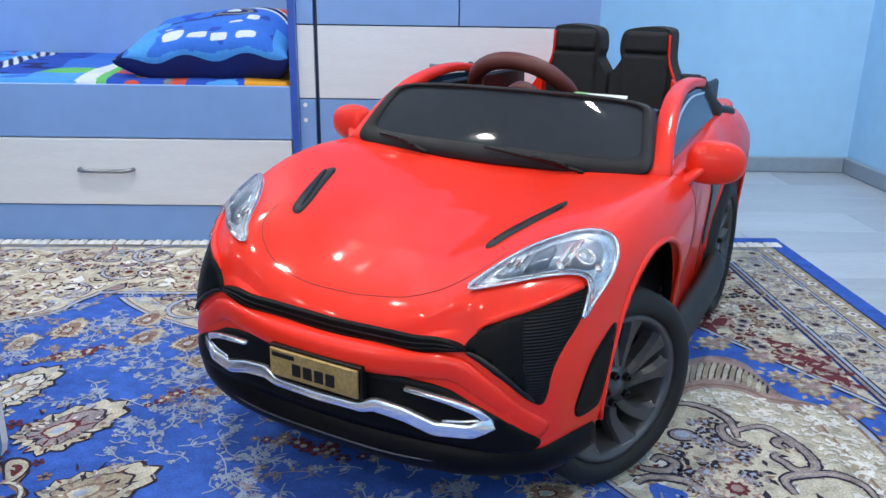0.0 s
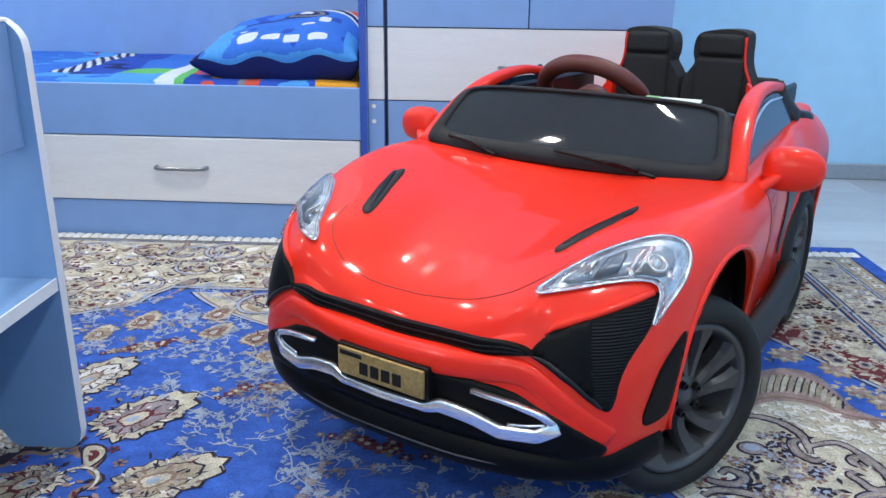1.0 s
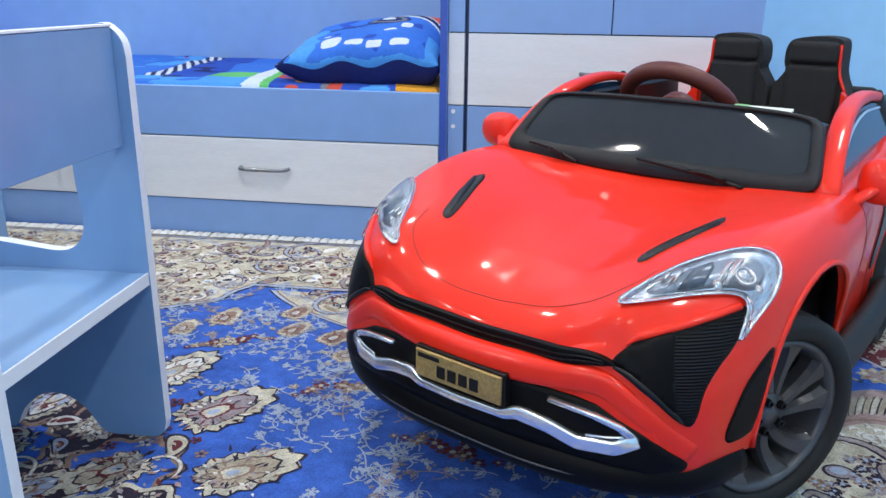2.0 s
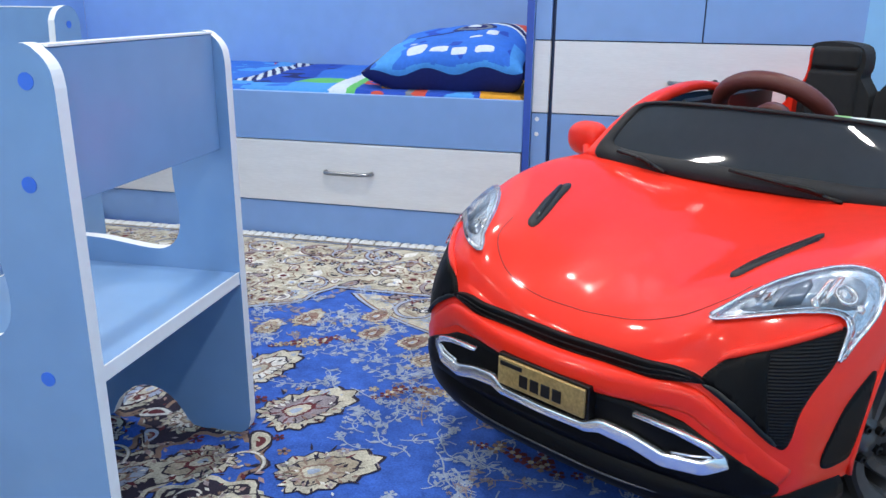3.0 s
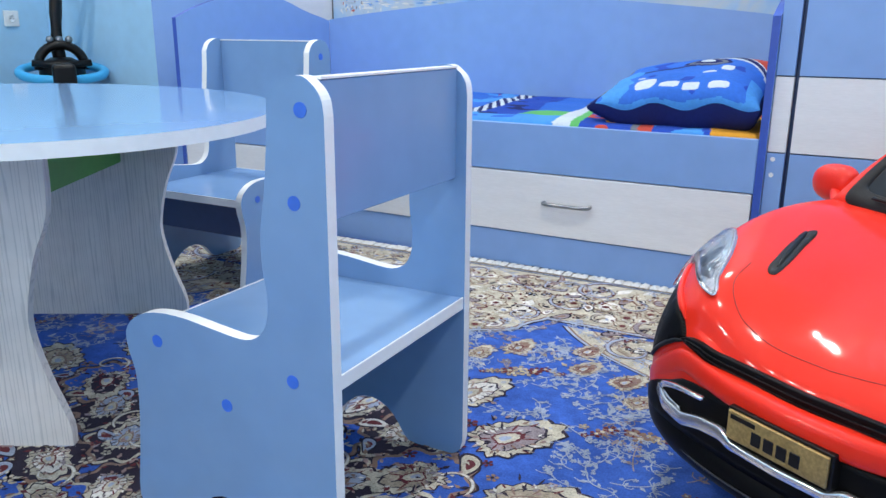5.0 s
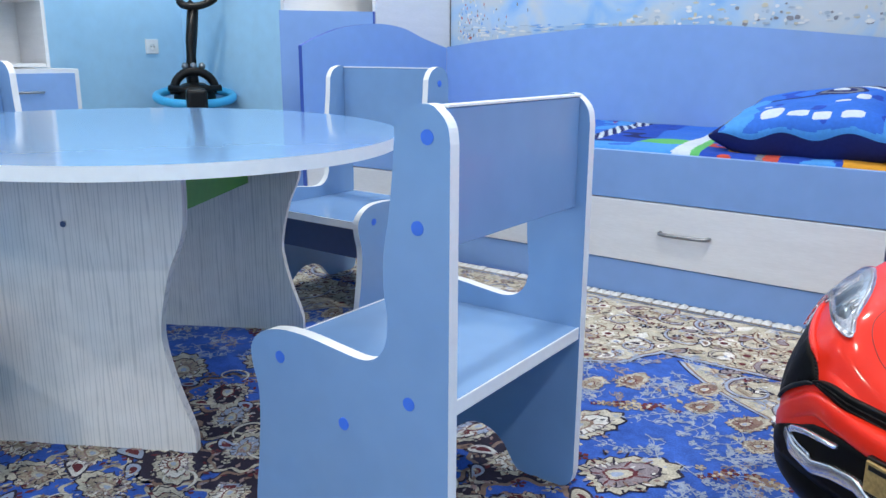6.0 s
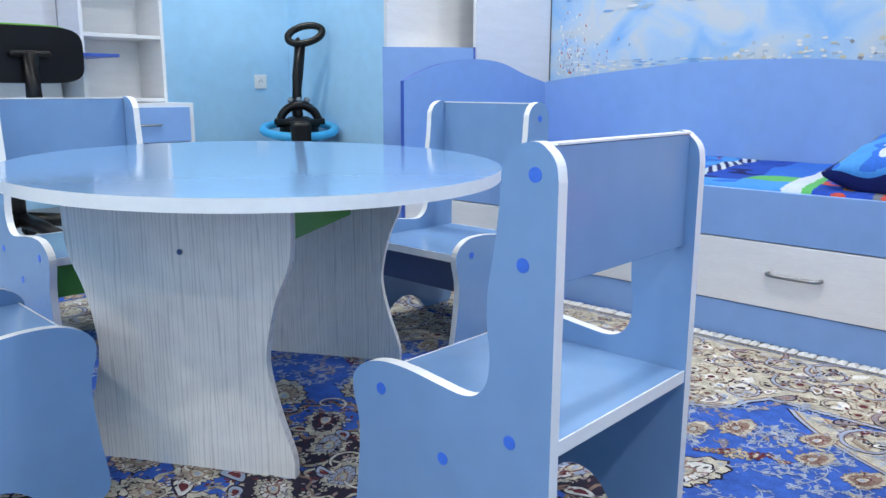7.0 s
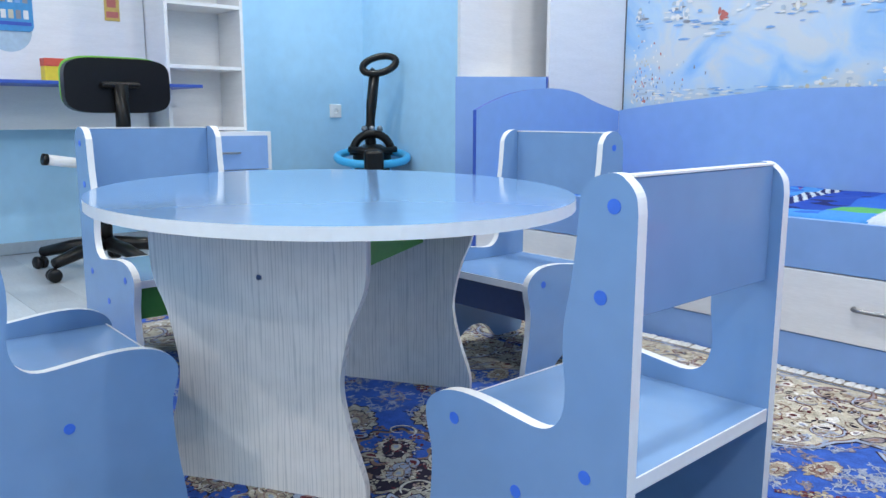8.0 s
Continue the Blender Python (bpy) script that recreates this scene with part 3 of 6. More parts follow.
for n, (x, y) in enumerate(oval_ring(.58, .72, (5.5, 20.5, 35.2, 51.3, 66, 81.5))):
    t = math.atan2(y, x)
    palmette(fl, x, y, .083 if (n // 4) % 2 else .074, t, (P_NAVY, P_CREAM, P_MAROON if (n // 4) % 3 == 0 else P_BROWN, (P_MAUVE, P_IVORY, P_SAND)[(n // 4) % 3], P_MAROON))
for a, b, degs, r in ((.44, .55, (0, 14, 30, 45, 60, 75, 90), .068), (.32, .41, (8, 28, 48, 68, 86), .060), (.20, .27, (0, 30, 58, 90), .056), (.08, .12, (20, 70), .05)):
    for n, (x, y) in enumerate(oval_ring(a, b, degs)):
        t = math.atan2(y, x)
        fl.poly(ringpts(x, y, r * 1.24, t, 9, .10, 54, 1.1), Z2 + .0001, P_NAVY)
        fl.poly(ringpts(x, y, r * 1.18, t, 9, .10, 54, 1.1), Z2 + .0002, P_BROWN if (n // 4) % 2 else P_CREAM)
        fl.poly(ringpts(x, y, r * 1.04, t, 9, .10, 54, 1.1), Z3 - .0001, P_NAVY if (n // 4) % 3 else P_BLUE)
        palmette(fl, x, y, r * .9, t + (math.pi if (n // 4) % 2 else 0), (P_NAVY, P_CREAM, P_MAROON if (n // 4) % 2 else P_BROWN, (P_SAND, P_IVORY, P_SKY)[(n // 4) % 3], P_MAROON))
for k, (x, y) in enumerate(scatter(130, .062, lambda x, y: (x / .52) ** 2 + (y / .66) ** 2 < 1, 12000)):
    t = rng.uniform(0, 6.28)
    if k % 3 == 0:
        scroll(fl, x, y, .038, t, 1 if k % 2 else -1, (P_NAVY, P_CREAM, P_IVORY))
    else:
        bud(fl, x, y, rng.uniform(.018, .030), t, (P_NAVY, rng.choice((P_CREAM, P_IVORY, P_SKY)), P_MAROON))
for x, y in scatter(520, .030, lambda x, y: (x / .55) ** 2 + (y / .69) ** 2 < 1, 14000):
    floret(fl, x, y, rng.uniform(.008, .016), rng.uniform(0, 6), rng.choice((P_MAROON, P_CREAM, P_SAND, P_BROWN)), P_NAVY, Z3)


# blue ground: toothed flowers along the corner fields, brown sprays and fine tendrils
def spray(L, x, y, t, length=.17):
    for j in range(13):
        q = j / 12
        floret(L, x + length * (q - .5) * math.cos(t) + rng.uniform(-.014, .014), y + length * (q - .5) * math.sin(t) + rng.uniform(-.014, .014), .008 + .009 * math.sin(math.pi * q), t, rng.choice((P_MAROON, P_BROWN, P_SAND)), P_CREAM)


SIDE = ((.41, .926, .044), (.431, .839, .042), (.275, .875, .046), (.215, .812, .040), (.10, .835, .040), (.521, .817, .046), (.565, .746, .040), (.70, .72, .044), (.82, .64, .042), (.93, .56, .044), (1.03, .46, .042), (1.12, .35, .044), (1.17, .22, .042), (1.20, .08, .040))
SPRAYS = ((.328, .768, .5), (.589, .626, .3), (.80, .47, -.4), (.95, .25, -.9), (.12, .76, 1.3))
for sx in (1, -1):
    for sy in (1, -1):
        for x, y, r in SIDE:
            t = math.atan2(sy * (y - .3), sx * (x - .2))
            palmette(fl, sx * x, sy * y, r * .92, t, (P_BROWN, P_CREAM, P_MAROON, rng.choice((P_BROWN, P_SAND)), P_BROWN))
            for _ in range(4):
                leafs(fl, sx * x + rng.uniform(-.06, .06), sy * y + rng.uniform(-.05, .05), rng.uniform(0, 6.28), .024, rng.choice((P_SAND, P_CREAM)))
        for x, y, t in SPRAYS:
            spray(fl, sx * x, sy * y, sx * sy * t)


def open_blue(x, y):
    return in_field(x, y) and not in_spandrel(x, y, .025) and abs(x) < wedge_x(y) - .09 and (x / .66) ** 2 + (y / .80) ** 2 > 1


for x, y in scatter(1150, .040, open_blue, 30000):
    tendril(fl, x, y, rng.uniform(0, 6.28), rng.uniform(.07, .17), rng.choice((P_SKY, P_SKY, P_SKY, P_MAUVE)), .0012)
# fine dark and pale knots over the dense parts
for x, y in scatter(2800, .0135, lambda x, y: (x / .52) ** 2 + (y / .66) ** 2 < 1, 45000):
    leafs(fl, x, y, rng.uniform(0, 6.28), rng.uniform(.009, .019), rng.choice((P_NAVY, P_MAUVE, P_MAROON, P_BROWN, P_ROSE, P_CREAM)), Z6 + .0006)
for x, y in scatter(4200, .0135, plain_corner, 60000):
    leafs(fl, x, y, rng.uniform(0, 6.28), rng.uniform(.008, .017), rng.choice((P_NAVY, P_NAVY, P_MAROON, P_BROWN, P_IVORY, P_IVORY)), Z6 + .0006)
fl.done("woven_pattern", "woven cream, brown and maroon flowers and scrolls")
# knotted fringe along the two long edges
fr = Layer()
for s in (-1, 1):
    for k in range(int(RW / .024)):
        x = -RW / 2 + .012 + k * .024 + rng.uniform(-.002, .002)
        h = rng.uniform(.010, .014)
        fr.v += [(x + dx, s * (RL / 2 - .072 + dy), z) for dx, dy, z in ((-.010, -.016, .0045), (.010, -.016, .0045), (.0118, .004, .006), (.006, .022, .005), (-.006, .022, .005), (-.0118, .004, .006), (0, .002, h))]
        b = len(fr.v) - 7
        for i in range(6):
            fr.f.append((b + i, b + (i + 1) % 6, b + 6))
            fr.m.append(P_COTTON)
fr.done("fringe", "ivory knotted rug fringe")


# ---- bed, with drawer ----
BX0, BX1, BY, BYB = -2.235, -0.277, 2.185, 3.06


def handle(x, y, z, parent, w=0.132):
    pts = spline([(x - w / 2, y, z), (x - w / 2 + 0.004, y - 0.018, z), (x - w / 2 + 0.03, y - 0.026, z), (x + w / 2 - 0.03, y - 0.026, z), (x + w / 2 - 0.004, y - 0.018, z), (x + w / 2, y, z)], 18)
    return part("handle", tube(pts, 0.0055, 8), M_STEEL, parent, "brushed steel bow handle", smooth=True)


def arch_panel(z_end, z_mid, x):
    top = spline([(BY, z_end), (BY + 0.09, z_end + 0.035), (BY + 0.22, z_mid - 0.018), (BY + 0.40, z_mid), (BY + 0.56, z_mid - 0.012), (BY + 0.70, z_end + 0.036), (BYB - 0.018, z_end)], 30)
    out = [(BY, 0.0)] + top + [(BYB - 0.018, 0.0)]
    return board(out[::-1], 0.018, Matrix(((0, 0, 1, x), (1, 0, 0, 0), (0, 1, 0, 0), (0, 0, 0, 1))))


bed = empty("bed", pose(0, 0, 0), "blue laminate single bed with a white under-drawer", "bed")
part("footboard", arch_panel(0.688, 0.776, BX0), [M_BED, M_DARKEDGE], bed, "arched blue board with dark blue edge")
part("headboard", arch_panel(0.688, 0.776, BX1 - 0.018), [M_BED, M_DARKEDGE], bed, "arched blue board with dark blue edge")
bx0, bx1 = BX0 + 0.019, BX1 - 0.019
backtop = spline([(bx0, 0.692), (-2.03, 0.715), (-1.755, 0.742), (-1.485, 0.763), (-1.25, 0.768), (-1.02, 0.763), (-0.75, 0.742), (-0.48, 0.715), (bx1, 0.692)], 40)
part("back_panel", board([(bx0, 0.0)] + backtop + [(bx1, 0.0)], 0.018, Matrix(((1, 0, 0, 0), (0, 0, 1, BYB - 0.018), (0, 1, 0, 0), (0, 0, 0, 1)))), [M_BED, M_BED], bed)
part("side_rail", box(bx0, bx1, BY + 0.004, BY + 0.022, 0.274, 0.405, 0.001), M_BED, bed)
part("plinth", box(bx0, bx1, BY + 0.006, BY + 0.024, 0.0, 0.098, 0.001), M_BED, bed)
part("bed_base", box(bx0, bx1, BY + 0.03, BYB - 0.02, 0.22, 0.26), M_WHITEL, bed)
dr = part("drawer_front", box(bx0 + 0.002, bx1 - 0.002, BY, BY + 0.018, 0.101, 0.271, 0.0015), M_WHITEL, bed, "white laminate drawer front")
handle(-0.768, BY, 0.194, dr)
tagged(part("mattress", box(bx0 + 0.005, bx1 - 0.005, BY + 0.03, BYB - 0.022, 0.262, 0.405, 0.02, 3), M_WHITEL), "mattress under a printed children's cover", "mattress")

# ---- wardrobe beside the bed ----
wd = empty("wardrobe", pose(0, 0, 0), "tall blue wardrobe with a white drawer", "wardrobe")
WX0, WX1, WY = -0.276, 0.462, 2.20
part("carcass", box(WX0, WX1, WY + 0.02, Y1 - 0.02, 0.0, 2.1), M_NAVY, wd, "wardrobe carcass")
for a, b, m, n in ((0.0, 0.374, M_BED, "lower_front"), (0.377, 0.552, M_WHITEL, "drawer_front")):
    part(n, box(-0.226, WX1, WY, WY + 0.018, a, b, 0.001), m, wd)
    part("filler_strip", box(WX0, -0.236, WY, WY + 0.018, a, b, 0.001), m, wd)
part("filler_strip", box(WX0, -0.236, WY, WY + 0.018, 0.555, 2.1, 0.001), M_BED, wd)
part("door", box(-0.226, 0.117, WY, WY + 0.018, 0.555, 2.1, 0.001), M_BED, wd)
part("door", box(0.120, WX1, WY, WY + 0.018, 0.555, 2.1, 0.001), M_BED, wd)
part("side_panel", box(WX1 - 0.018, WX1 + 0.001, WY + 0.021, Y1 - 0.02, 0, 2.1), M_BED, wd)
handle(0.118, WY, 0.461, wd)
for z in (0.322, 0.360):
    cap = lathe([(0, 0), (.0055, 0), (.0055, .0015), (0, .0015)], 12)
    cap.transform(Matrix.Translation((-0.262, WY, z)) @ Matrix.Rotation(math.pi / 2, 4, "X"))
    part("screw_cap", cap, M_EDGE, wd)

# ---- end shelf behind the foot of the bed ----
es = empty("corner_shelf", pose(0, 0, 0), "tall white end shelf with a blue lower front", "shelf unit")
E0, E1 = (-2.484, 2.318), (-2.250, 2.600)
ed = (Vector(E1) - Vector(E0)).normalized()


def prism(pts, z0, z1):
    bm = bmesh.new()
    lo = [bm.verts.new((*p, z0)) for p in pts]
    hi = [bm.verts.new((*p, z1)) for p in pts]
    bm.faces.new(lo[::-1]), bm.faces.new(hi)
    for k in range(len(pts)):
        bm.faces.new((lo[k], lo[(k + 1) % len(pts)], hi[(k + 1) % len(pts)], hi[k]))
    return bm


def off(p, along, back):
    n = Vector((-ed.y, ed.x))
    q = Vector(p) + along * ed + back * n
    return (q.x, q.y)


part("lower_front", prism([off(E0, 0, 0), off(E1, 0, 0), off(E1, 0, 0.016), off(E0, 0, 0.016)], 0, 0.823), M_BED, es)
part("front_edge", prism([off(E1, 0.001, -0.001), off(E1, 0.007, -0.001), off(E1, 0.007, 0.016), off(E1, 0.001, 0.016)], 0, 0.824), M_DARKEDGE, es)
part("side_panel", box(-2.268, -2.250, 2.618, Y1 - 0.002, 0, 2.1), M_WHITEL, es)
part("side_panel", box(-2.498, -2.480, 2.340, Y1 - 0.002, 0, 2.1), M_WHITEL, es)
part("back_panel", box(-2.479, -2.269, Y1 - 0.012, Y1 - 0.002, 0, 2.1), M_WHITEL, es)
for z in (0.80, 2.08):
    part("shelf", prism([(-2.479, 2.345), (-2.269, 2.60), (-2.269, Y1 - 0.013), (-2.479, Y1 - 0.013)], z, z + 0.018), M_WHITEL, es)

# ---- children's chairs ----
CT = 0.017


def chair(m, label, apron=M_NAVY, CW=0.34, reach=None, rise=None, caps=5):
    """A child's chair, its back at x = 0. reach and rise stretch the side panels along their depth and height."""
    fx = (lambda v: float(np.interp(v, *reach))) if reach else (lambda v: v)
    fz = (lambda v: float(np.interp(v, *rise))) if rise else (lambda v: v)
    c = empty("child_chair", m, label, "chair", "chairs round the table")
    back = [(0.022, 0.0), (0.011, 0.003), (0.004, 0.009), (0.0, 0.022)] + spline([(0.0, 0.555), (0.0035, 0.578), (0.016, 0.596), (0.036, 0.604), (0.056, 0.602), (0.075, 0.592), (0.087, 0.573)], 22)
    front = spline([(0.087, 0.573), (0.091, 0.52), (0.098, 0.465), (0.107, 0.415), (0.107, 0.37), (0.102, 0.335), (0.106, 0.30), (0.122, 0.279), (0.147, 0.271), (0.19, 0.275),
                    (0.25, 0.282), (0.305, 0.281), (0.340, 0.268), (0.360, 0.245), (0.360, 0.215), (0.351, 0.18), (0.350, 0.14), (0.357, 0.08), (0.366, 0.026), (0.363, 0.010), (0.354, 0.002), (0.344, 0.0)], 60)[1:]
    foot = [(0.275, 0.0)] + spline([(0.268, 0.004), (0.250, 0.028), (0.215, 0.048), (0.178, 0.050), (0.145, 0.036), (0.122, 0.010), (0.112, 0.002)], 14) + [(0.095, 0.0)]
    out = [(fx(x), fz(z)) for x, z in back + front + foot]
    for side, y in (("a", -CW / 2), ("b", CW / 2 - CT)):
        bm = board(out, CT, Matrix(((1, 0, 0, 0), (0, 0, 1, y), (0, 1, 0, 0), (0, 0, 0, 1))))
        sp = part("side_panel", bm, [M_BLUE, M_EDGE], c)
        ys = y + 0.0006 if side == "a" else y + CT + 0.0008
        for a, z in ((0.040, 0.562), (0.054, 0.456), (0.068, 0.228), (0.181, 0.166), (0.305, 0.238))[:caps]:
            cap = lathe([(0.0, 0), (0.0085, 0), (0.0085, 0.0014), (0.0, 0.0014)], 14)
            cap.transform(Matrix.Translation((fx(a), ys, fz(z))) @ Matrix.Rotation(math.pi / 2, 4, "X"))
            part("screw_cap", cap, M_CAP, sp)
    yi = CW / 2 - CT - 0.0005
    zs, xf = fz(0.241), fx(0.350)
    part("seat", box(0.004, xf, -yi, yi, zs - 0.017, zs, 0.001), [M_BLUE], c)
    part("seat_edge", box(0.0015, 0.0035, -yi, yi, zs - 0.0175, zs + 0.0005), M_EDGE, c, "white edge band")
    part("seat_edge", box(xf + 0.0005, xf + 0.0025, -yi, yi, zs - 0.0175, zs + 0.0005), M_EDGE, c, "white edge band")
    part("backrest", box(fx(0.016), fx(0.016) + 0.016, -yi, yi, fz(0.432), fz(0.5985), 0.001), M_BLUE, c)
    part("backrest_edge", box(fx(0.016) - 0.0015, fx(0.016) + 0.0175, -yi, yi, fz(0.5985) + 0.0005, fz(0.5985) + 0.003), M_EDGE, c, "white edge band")
    part("apron", box(xf - 0.05, xf - 0.034, -yi, yi, fz(0.140), zs - 0.0175), apron, c)
    return c


RUGZ = 0.0036
REACH = ((0, .016, .04, .068, .181, .305, .366), (0, .016, .030, .057, .162, .274, .336))
RISE = ((0, .05, .166, .23, .28, .456, .562, .604), (0, .062, .197, .254, .299, .466, .567, .602))
chair(pose(-0.537, 1.012, RUGZ, 0, 0, 181.9), "blue laminate children's chair with white edges on the rug", CW=0.352,
      reach=REACH, rise=RISE)
chair(pose(-1.547, 1.922, RUGZ, 0, 0, -89.0) @ Matrix.Scale(1.029, 4), "blue laminate children's chair by the bed", CW=0.365)
chair(pose(-2.379, 1.014, RUGZ, 0, 0, 0.9) @ Matrix.Scale(1.045, 4), "blue children's chair with a green apron", M_GREEN, CW=0.372)
chair(pose(-1.446, 0.307, RUGZ, 0, 0, 89), "blue children's chair pushed towards the table", CW=0.352, reach=REACH, rise=RISE, caps=4)

# ---- oval table ----
TC, TA, TB, TZ, TR = (-1.403, 1.021), 0.580, 0.456, 0.522, 159.5
table = empty("table", pose(TC[0], TC[1], RUGZ, 0, 0, TR), "low oval blue-topped children's table with pale wood-grain legs", "table")
oval = [(TA * math.cos(t), TB * math.sin(t)) for t in [2 * math.pi * k / 96 for k in range(96)]]
part("tabletop", board(oval, 0.020, Matrix.Translation((0, 0, TZ - RUGZ - 0.020))), [M_TOP, M_EDGE], table, "glossy blue top with white edge")
M_GRAIN = mat("pale ribbed wood-grain laminate", (0.82, 0.78, 0.75), 0.45, var=0.06, scale=3)
nt = M_GRAIN.node_tree
tcn, mpn, nzn, rmp, mxn = (nt.nodes.new("ShaderNode" + n) for n in ("TexCoord", "Mapping", "TexWave", "ValToRGB", "Mix"))
mpn.inputs["Rotation"].default_value = (0, 0, math.radians(-51.5))
mpn.inputs["Scale"].default_value = (1, 1, 0.035)
nzn.bands_direction = "X"
for key, value in (("Scale", 44), ("Distortion", 16), ("Detail", 4), ("Detail Scale", 0.8), ("Detail Roughness", 0.6)):
    nzn.inputs[key].default_value = value
rmp.color_ramp.elements[0].position, rmp.color_ramp.elements[0].color = 0.02, (0.42, 0.44, 0.47, 1)
rmp.color_ramp.elements[1].position, rmp.color_ramp.elements[1].color = 0.20, (1, 1, 1, 1)
mxn.data_type, mxn.blend_type = "RGBA", "MULTIPLY"
mxn.inputs[0].default_value = 0.36
src = [l for l in nt.links if l.to_socket.name == "Base Color"][0].from_socket
nt.links.new(tcn.outputs["Object"], mpn.inputs[0])
nt.links.new(mpn.outputs[0], nzn.inputs["Vector"])
nt.links.new(nzn.outputs["Fac"], rmp.inputs[0])
nt.links.new(src, mxn.inputs[6])
nt.links.new(rmp.outputs[0], mxn.inputs[7])
nt.links.new(mxn.outputs[2], nt.nodes["Principled BSDF"].inputs["Base Color"])
LEG_TURN = pose(0, 0, 0, 0, 0, -TR) @ pose(-TC[0], -TC[1], 0)
for lx, ly in ((-1.277, 0.786), (-1.590, 1.316)):
    half = spline([(0.205, 0.0), (0.203, 0.04), (0.180, 0.11), (0.163, 0.18), (0.162, 0.23), (0.180, 0.31), (0.205, 0.37), (0.212, 0.42), (0.212, TZ - 0.0205 - RUGZ)], 36)
    out = half + [(-a, b) for a, b in half[::-1]]
    part("leg", board(out, 0.018, LEG_TURN @ pose(lx, ly, 0, 0, 0, 121) @ Matrix(((0, 0, 1, -0.009), (1, 0, 0, 0), (0, 1, 0, 0), (0, 0, 0, 1)))), [M_GRAIN, M_GRAIN], table)
sc = lathe([(0, 0), (.005, 0), (.004, .002), (0, .002)], 12, "X")
sc.transform(LEG_TURN @ pose(-1.277, 0.786, 0, 0, 0, 121) @ Matrix.Translation((-0.0115, -0.012, 0.388)))
part("screw", sc, M_NAVY, table)
st = box(-0.285, 0.300, -0.008, 0.008, 0.36, TZ - 0.021 - RUGZ)
st.transform(LEG_TURN @ pose(-1.43, 1.055, 0, 0, 0, 121) @ pose(0, -0.075, 0))
part("stretcher", st, M_GREEN, table, "green stretcher board")


# ---- ride-on toy car ----
from mathutils.bvhtree import BVHTree

CAR = pose(-0.0983, 1.015, RUGZ, 0, 0, -30) @ Matrix.Translation((0.005, 0, 0)) @ Matrix.Diagonal((0.982, 1, 1, 1))
FWY, RWY, WR = 0.315, 1.00, 0.138     # axles and wheel radius
car = empty("toy_car", CAR, "glossy red children's ride-on sports car with black trim", "toy car")


ARCHES = ((0.335, 0.145, 0.162), (RWY, 0.155, 0.155))   # middle, half length, height


def arch_z(y, low):
    for c, a, b in ARCHES:
        if abs(y - c) < a:
            return max(low, 0.176 + b * math.sqrt(1 - ((y - c) / a) ** 2))
    return low


NOSE = [  # y, then half-section (x, z) from the top's middle to the side
    (0.066, (0, .256), (.06, .258), (.105, .266), (.143, .283), (.172, .288), (.203, .266), (.226, .223), (.230, .172)),
    (0.080, (0, .273), (.065, .277), (.113, .291), (.155, .313), (.185, .316), (.222, .288), (.245, .233), (.249, .175)),
    (0.110, (0, .292), (.07, .298), (.120, .315), (.168, .338), (.205, .337), (.245, .306), (.270, .248), (.270, .180)),
    (0.160, (0, .310), (.07, .318), (.130, .341), (.185, .357), (.228, .354), (.270, .327), (.288, .267), (.290, .190)),
    (0.220, (0, .327), (.08, .335), (.140, .356), (.200, .370), (.250, .370), (.289, .343), (.303, .281), (.306, .200)),
    (0.300, (0, .345), (.08, .352), (.155, .368), (.225, .383), (.275, .384), (.306, .352), (.314, .290), (.311, .220)),
    (0.400, (0, .361), (.09, .366), (.170, .379), (.240, .391), (.290, .390), (.316, .356), (.320, .300), (.314, .220)),
    (0.510, (0, .379), (.10, .382), (.180, .388), (.250, .392), (.292, .387), (.314, .355), (.318, .300), (.306, .220)),
]
FLANK = [
    (0.510, (.235, .389), (.262, .392), (.292, .387), (.314, .355), (.318, .300), (.306, .220)),
    (0.650, (.240, .398), (.262, .400), (.285, .394), (.300, .355), (.296, .290), (.288, .210)),
    (0.780, (.234, .405), (.259, .410), (.284, .405), (.300, .365), (.294, .290), (.284, .210)),
    (0.900, (.195, .414), (.232, .422), (.268, .414), (.292, .370), (.292, .310), (.282, .230)),
    (1.020, (.170, .415), (.220, .424), (.270, .414), (.298, .365), (.300, .310), (.292, .240)),
    (1.150, (.150, .410), (.210, .414), (.260, .402), (.292, .355), (.295, .300), (.288, .230)),
    (1.300, (.120, .375), (.180, .378), (.225, .368), (.260, .330), (.268, .280), (.260, .210)),
    (1.360, (.090, .340), (.150, .340), (.190, .330), (.220, .310), (.228, .260), (.222, .210)),
]


def sections(table, n_y, n_s, low):
    """A smooth half-shell through the sections of a table, down to the arches and the sill."""
    ys = [r[0] for r in table]
    cols = [spline([(r[0], *r[1 + k]) for r in table], n_y) for k in range(len(table[0]) - 1)]
    rows = []
    for i in range(n_y):
        c = [col[i] for col in cols]
        y = c[0][0]
        zb = arch_z(y, low)
        pts = spline([(p[1], p[2]) for p in c] + [(c[-1][1] - 0.004, min(low, c[-1][2] - 0.03))], n_s)
        q = [(x, max(z, zb)) for x, z in pts]
        rows.append([(x, y, z) for x, z in q])
    return rows


def shell(rows, mirror=True, cap=()):
    bm = bmesh.new()
    for sgn in ((1, -1) if mirror else (1,)):
        g = [[bm.verts.new((sgn * x, y, z)) for x, y, z in r] for r in rows]
        for a, b in zip(g, g[1:]):
            for k in range(len(a) - 1):
                f = (a[k], a[k + 1], b[k + 1], b[k])
                bm.faces.new(f if sgn > 0 else f[::-1])
    bmesh.ops.remove_doubles(bm, verts=bm.verts, dist=0.0004)
    return bm


